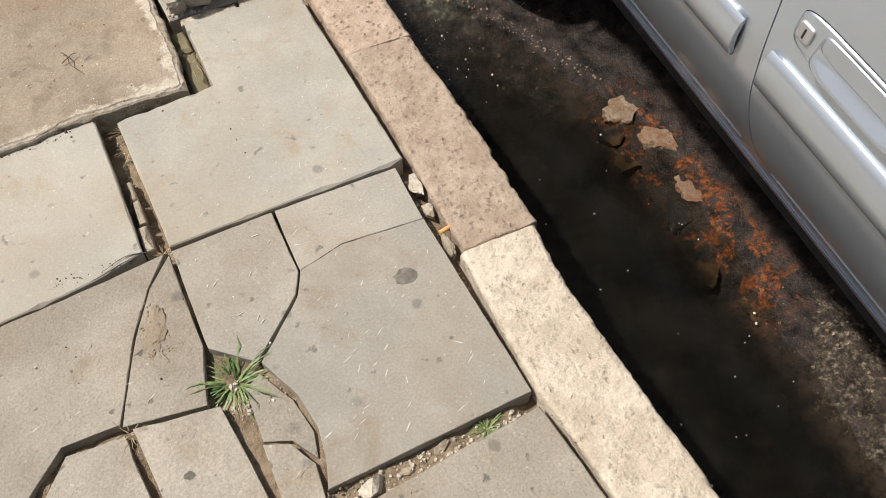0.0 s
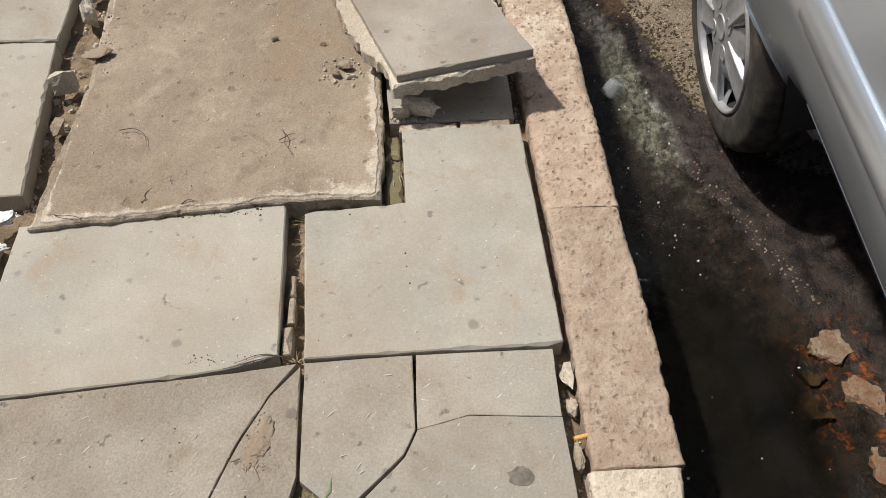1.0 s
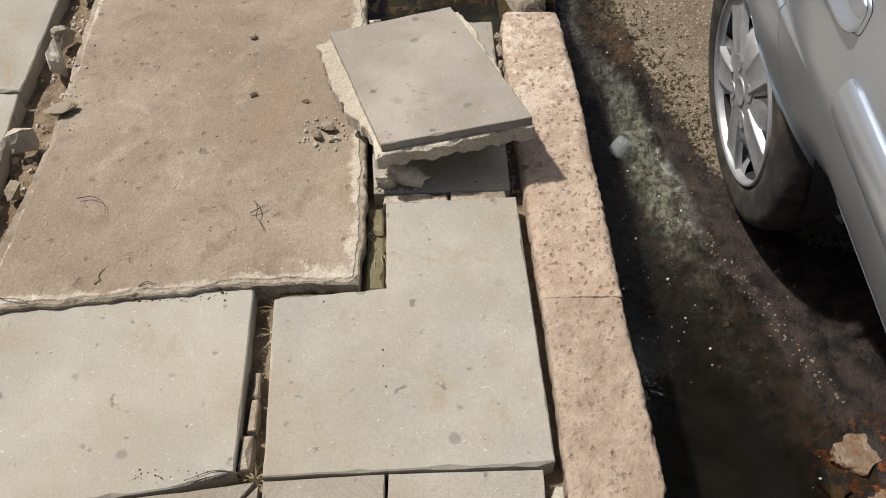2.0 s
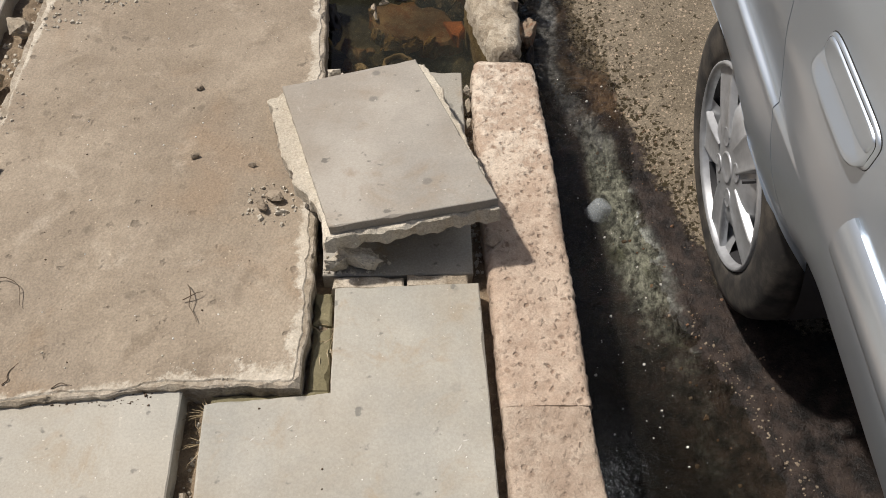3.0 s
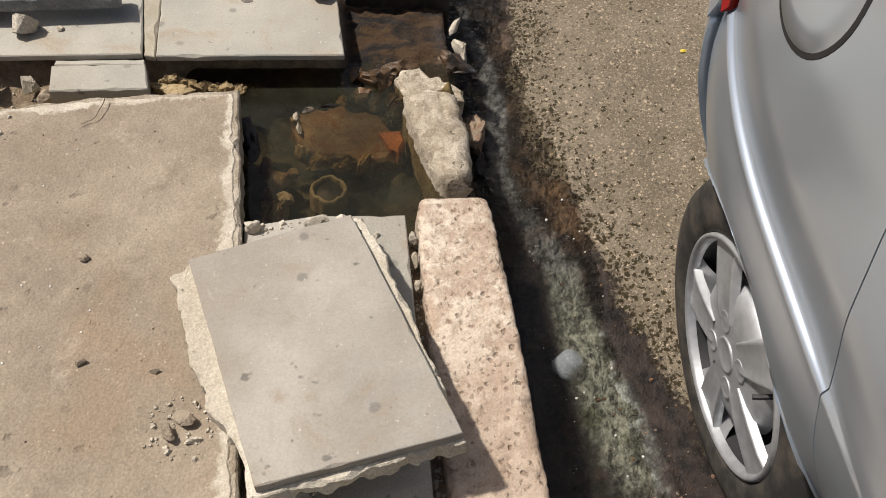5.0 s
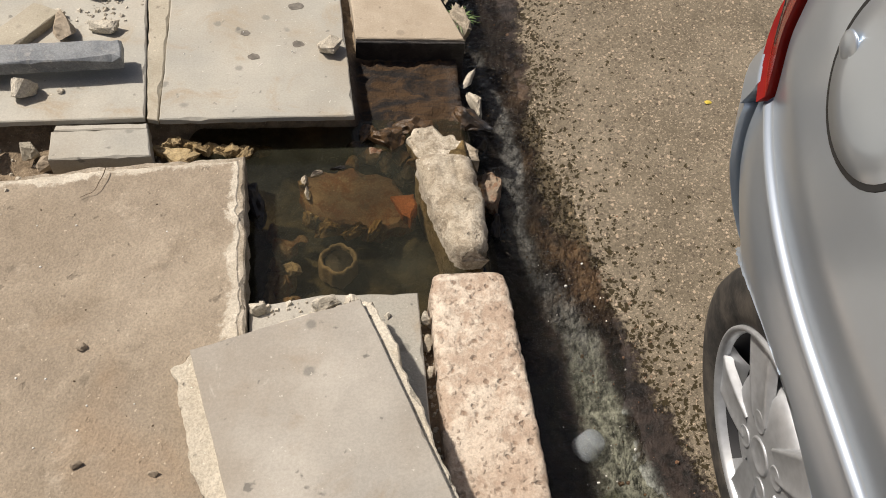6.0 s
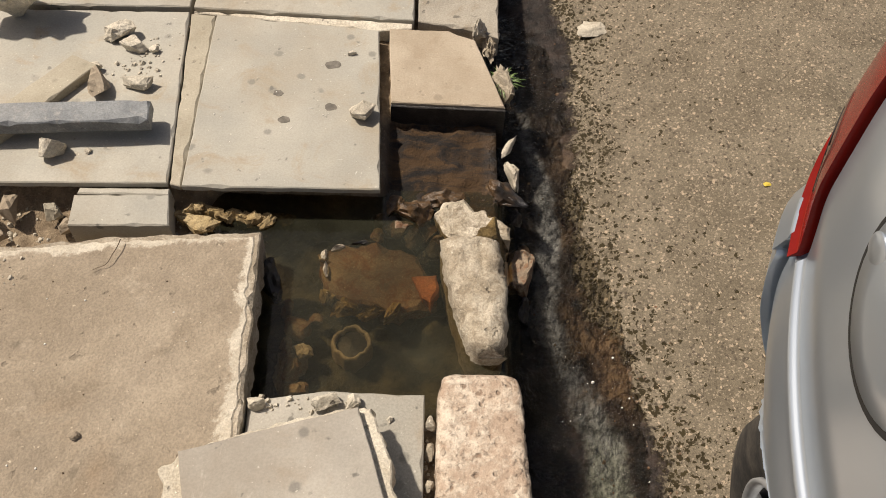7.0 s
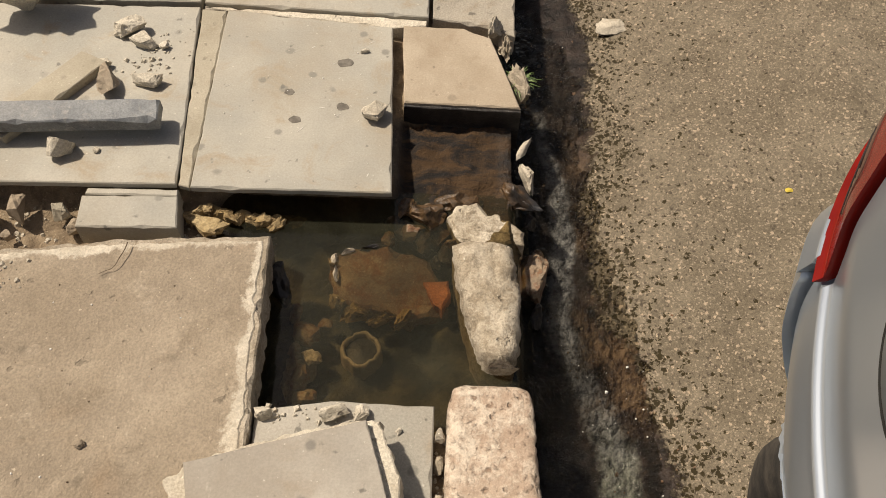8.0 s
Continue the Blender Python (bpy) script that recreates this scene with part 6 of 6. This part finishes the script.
crumbs("rubble_crumbs", (
    (-0.74, -0.62, 2.14, 2.24, 0.001, 40, 0.002, 0.010), (-0.72, -0.60, 2.20, 2.32, 0.001, 25, 0.002, 0.007),
    (-1.08, -0.74, 1.745, 1.85, soil_height, 70, 0.002, 0.010), (-0.46, -0.36, 0.93, 1.04, 0.019, 60, 0.002, 0.008),
    (-0.30, -0.18, 0.835, 0.88, -0.003, 50, 0.002, 0.008), (-0.018, 0.000, 0.84, 1.42, soil_height, 120, 0.002, 0.007),
    (-0.016, 0.008, -0.28, 0.22, soil_height, 140, 0.002, 0.006), (-0.36, -0.02, -0.335, -0.300, soil_height, 160, 0.002, 0.007),
    (-1.09, -1.0, 0.58, 1.70, soil_height, 220, 0.002, 0.012), (-0.31, -0.28, 0.60, 0.80, soil_height, 40, 0.002, 0.006),
    (-0.50, -0.48, 0.24, 0.56, soil_height, 50, 0.002, 0.006), (-0.40, -0.33, 0.60, 1.35, 0.0145, 60, 0.002, 0.006), (-0.99, -0.90, 1.50, 1.655, 0.018, 60, 0.002, 0.008), (-0.93, -0.78, 1.60, 1.665, 0.018, 50, 0.002, 0.007), (-0.99, -0.94, 1.0, 1.3, 0.018, 40, 0.002, 0.006), (-0.8, -0.4, 0.605, 0.66, 0.018, 30, 0.0015, 0.004), (-0.31, -0.12, 1.37, 1.40, -0.003, 40, 0.002, 0.008),
    (-0.56, -0.36, 1.77, 1.85, soil_height, 60, 0.002, 0.012), (-0.46, -0.36, -0.15, -0.06, soil_height, 50, 0.002, 0.007)), RAW, "pale crumbs of broken concrete in joints and on slabs", "rubble", 7)
crumbs("sand_grains", ((-0.550, -0.508, 0.025, 0.135, -0.002, 220, 0.0008, 0.004), (-0.56, -0.49, 0.0, 0.16, -0.003, 80, 0.0006, 0.002), (-0.40, -0.30, -0.31, -0.29, -0.01, 60, 0.001, 0.003)), SCREED_CHIP, "grains of brown sand beside the slab crack", "sand", 15)
crumbs("white_specks", (
    (-1.0, -0.4, 0.62, 1.65, 0.0182, 90, 0.0008, 0.0034), (-0.44, -0.03, 0.26, 0.56, 0.0065, 40, 0.0006, 0.0028), (-1.0, -0.53, 0.25, 0.55, 0.0035, 45, 0.0008, 0.003),
    (-0.26, -0.03, 0.6, 0.78, 0.0065, 20, 0.0006, 0.003), (-0.44, -0.03, -0.25, 0.2, -0.0005, 45, 0.0006, 0.0024), (-0.5, -0.15, 1.9, 2.3, 0.0, 30, 0.0006, 0.003)), PAPER, "tiny white chips of plaster strewn over the slabs", "specks", 8)
crumbs("dark_specks", (
    (-1.0, -0.4, 0.62, 1.65, 0.0182, 110, 0.0008, 0.0032), (-0.68, -0.53, 0.222, 0.245, 0.003, 90, 0.0008, 0.003), (-0.80, -0.56, 0.565, 0.60, 0.004, 160, 0.001, 0.005), (-0.44, -0.03, 0.26, 0.56, 0.0065, 20, 0.001, 0.003), (-0.9, -0.5, -0.05, 0.18, -0.0005, 16, 0.001, 0.003)), TWIG, "tiny dark bits of dirt strewn over the slabs", "specks", 9)
crumbs("road_grit", (
    (0.36, 0.62, 0.5, 1.1, lambda x, y: road_height(x, y), 120, 0.0015, 0.006), (0.30, 0.50, 1.1, 1.7, lambda x, y: road_height(x, y), 80, 0.0015, 0.006),
    (0.55, 0.75, -0.6, -0.2, lambda x, y: road_height(x, y), 60, 0.0015, 0.006), (0.18, 0.34, 1.55, 2.5, lambda x, y: road_height(x, y), 70, 0.0015, 0.007)), COBBLE, "loose grit and small stones along the wet gutter edge", "grit", 10)
SHORE = ((0.45, 0.618), (0.60, 0.565), (0.73, 0.512), (0.89, 0.455))
crumbs("shore_grit", [(along(SHORE, y) - 0.012, along(SHORE, y) + 0.022, y, y + 0.03, lambda x, y: road_height(x, y), 9, 0.001, 0.005) for y in (0.45 + 0.03 * k for k in range(15))], SCREED_CHIP, "pale grit washed up along the waterline", "grit", 17)
crumbs("floating_specks", ((0.22, 0.60, -0.55, 0.45, water_z(0) + 0.001, 30, 0.001, 0.004), (0.24, 0.42, 0.5, 1.6, lambda x, y: water_z(y) + 0.001, 60, 0.001, 0.004)), PAPER, "tiny white specks floating on the gutter water", "specks", 12)
for i, (x, y, a, b) in enumerate(((-0.045, 1.862, 0.050, 0.034), (0.020, 1.905, 0.060, 0.030), (-0.09, 1.885, 0.03, 0.028), (0.145, 1.91, 0.035, 0.05))):
    stone("wet_rubble", (x, y, -0.115), (a, b, 0.036), 160 + i, WET_STONE, "flat rust-stained wet rubble before the edge block", "rubble", 7, 20 * i, 0.3, "rubble before the edge block")
SCUFF = plain("pale_scuff", (0.52, 0.50, 0.455), 0.9, 0.0, 0.15, 200)
rnd = random.Random(61)
verts, faces = [], []
for x0, x1, y0, y1, z, count in ((-0.43, -0.04, -0.27, 0.20, 0.0, 46), (-0.60, -0.48, -0.05, 0.15, -0.001, 6), (-0.98, -0.62, -0.03, 0.14, 0.0, 10), (-0.43, -0.04, 0.27, 0.55, 0.007, 14), (-0.34, -0.05, -0.62, -0.36, 0.0, 12), (-0.50, -0.16, 1.90, 2.30, 0.0, 14)):
    for _ in range(count):
        x, y, a = rnd.uniform(x0, x1), rnd.uniform(y0, y1), rnd.gauss(0.55, 0.35)
        l, w = rnd.uniform(0.003, 0.012), rnd.uniform(0.0005, 0.0013)
        base = len(verts)
        for u, v in ((-l, 0.0), (-0.3 * l, -w), (0.5 * l, -0.8 * w), (l, 0.0), (0.3 * l, w), (-0.6 * l, 0.7 * w)):
            verts.append((x + u * math.cos(a) - v * math.sin(a), y + u * math.sin(a) + v * math.cos(a), z + 0.0006))
        faces.append(tuple(range(base, base + 6)))
scuffs = bpy.data.meshes.new("scuff_marks")
scuffs.from_pydata(verts, [], faces)
scuffs.materials.append(SCUFF)
tagged(new("scuff_marks", scuffs), "short pale scratches on the worn paving slabs", "scratches", kind="stuff")
bm = rock_bm((0.735, 1.965, road_z(0.735, 1.965) + 0.003), (0.010, 0.007, 0.002), 150, 4, 0.3, 2)
tagged(part("leaf", bm, plain("yellow_leaf", (0.55, 0.42, 0.06), 0.6)), "small yellow fallen leaf on the asphalt", "leaf")
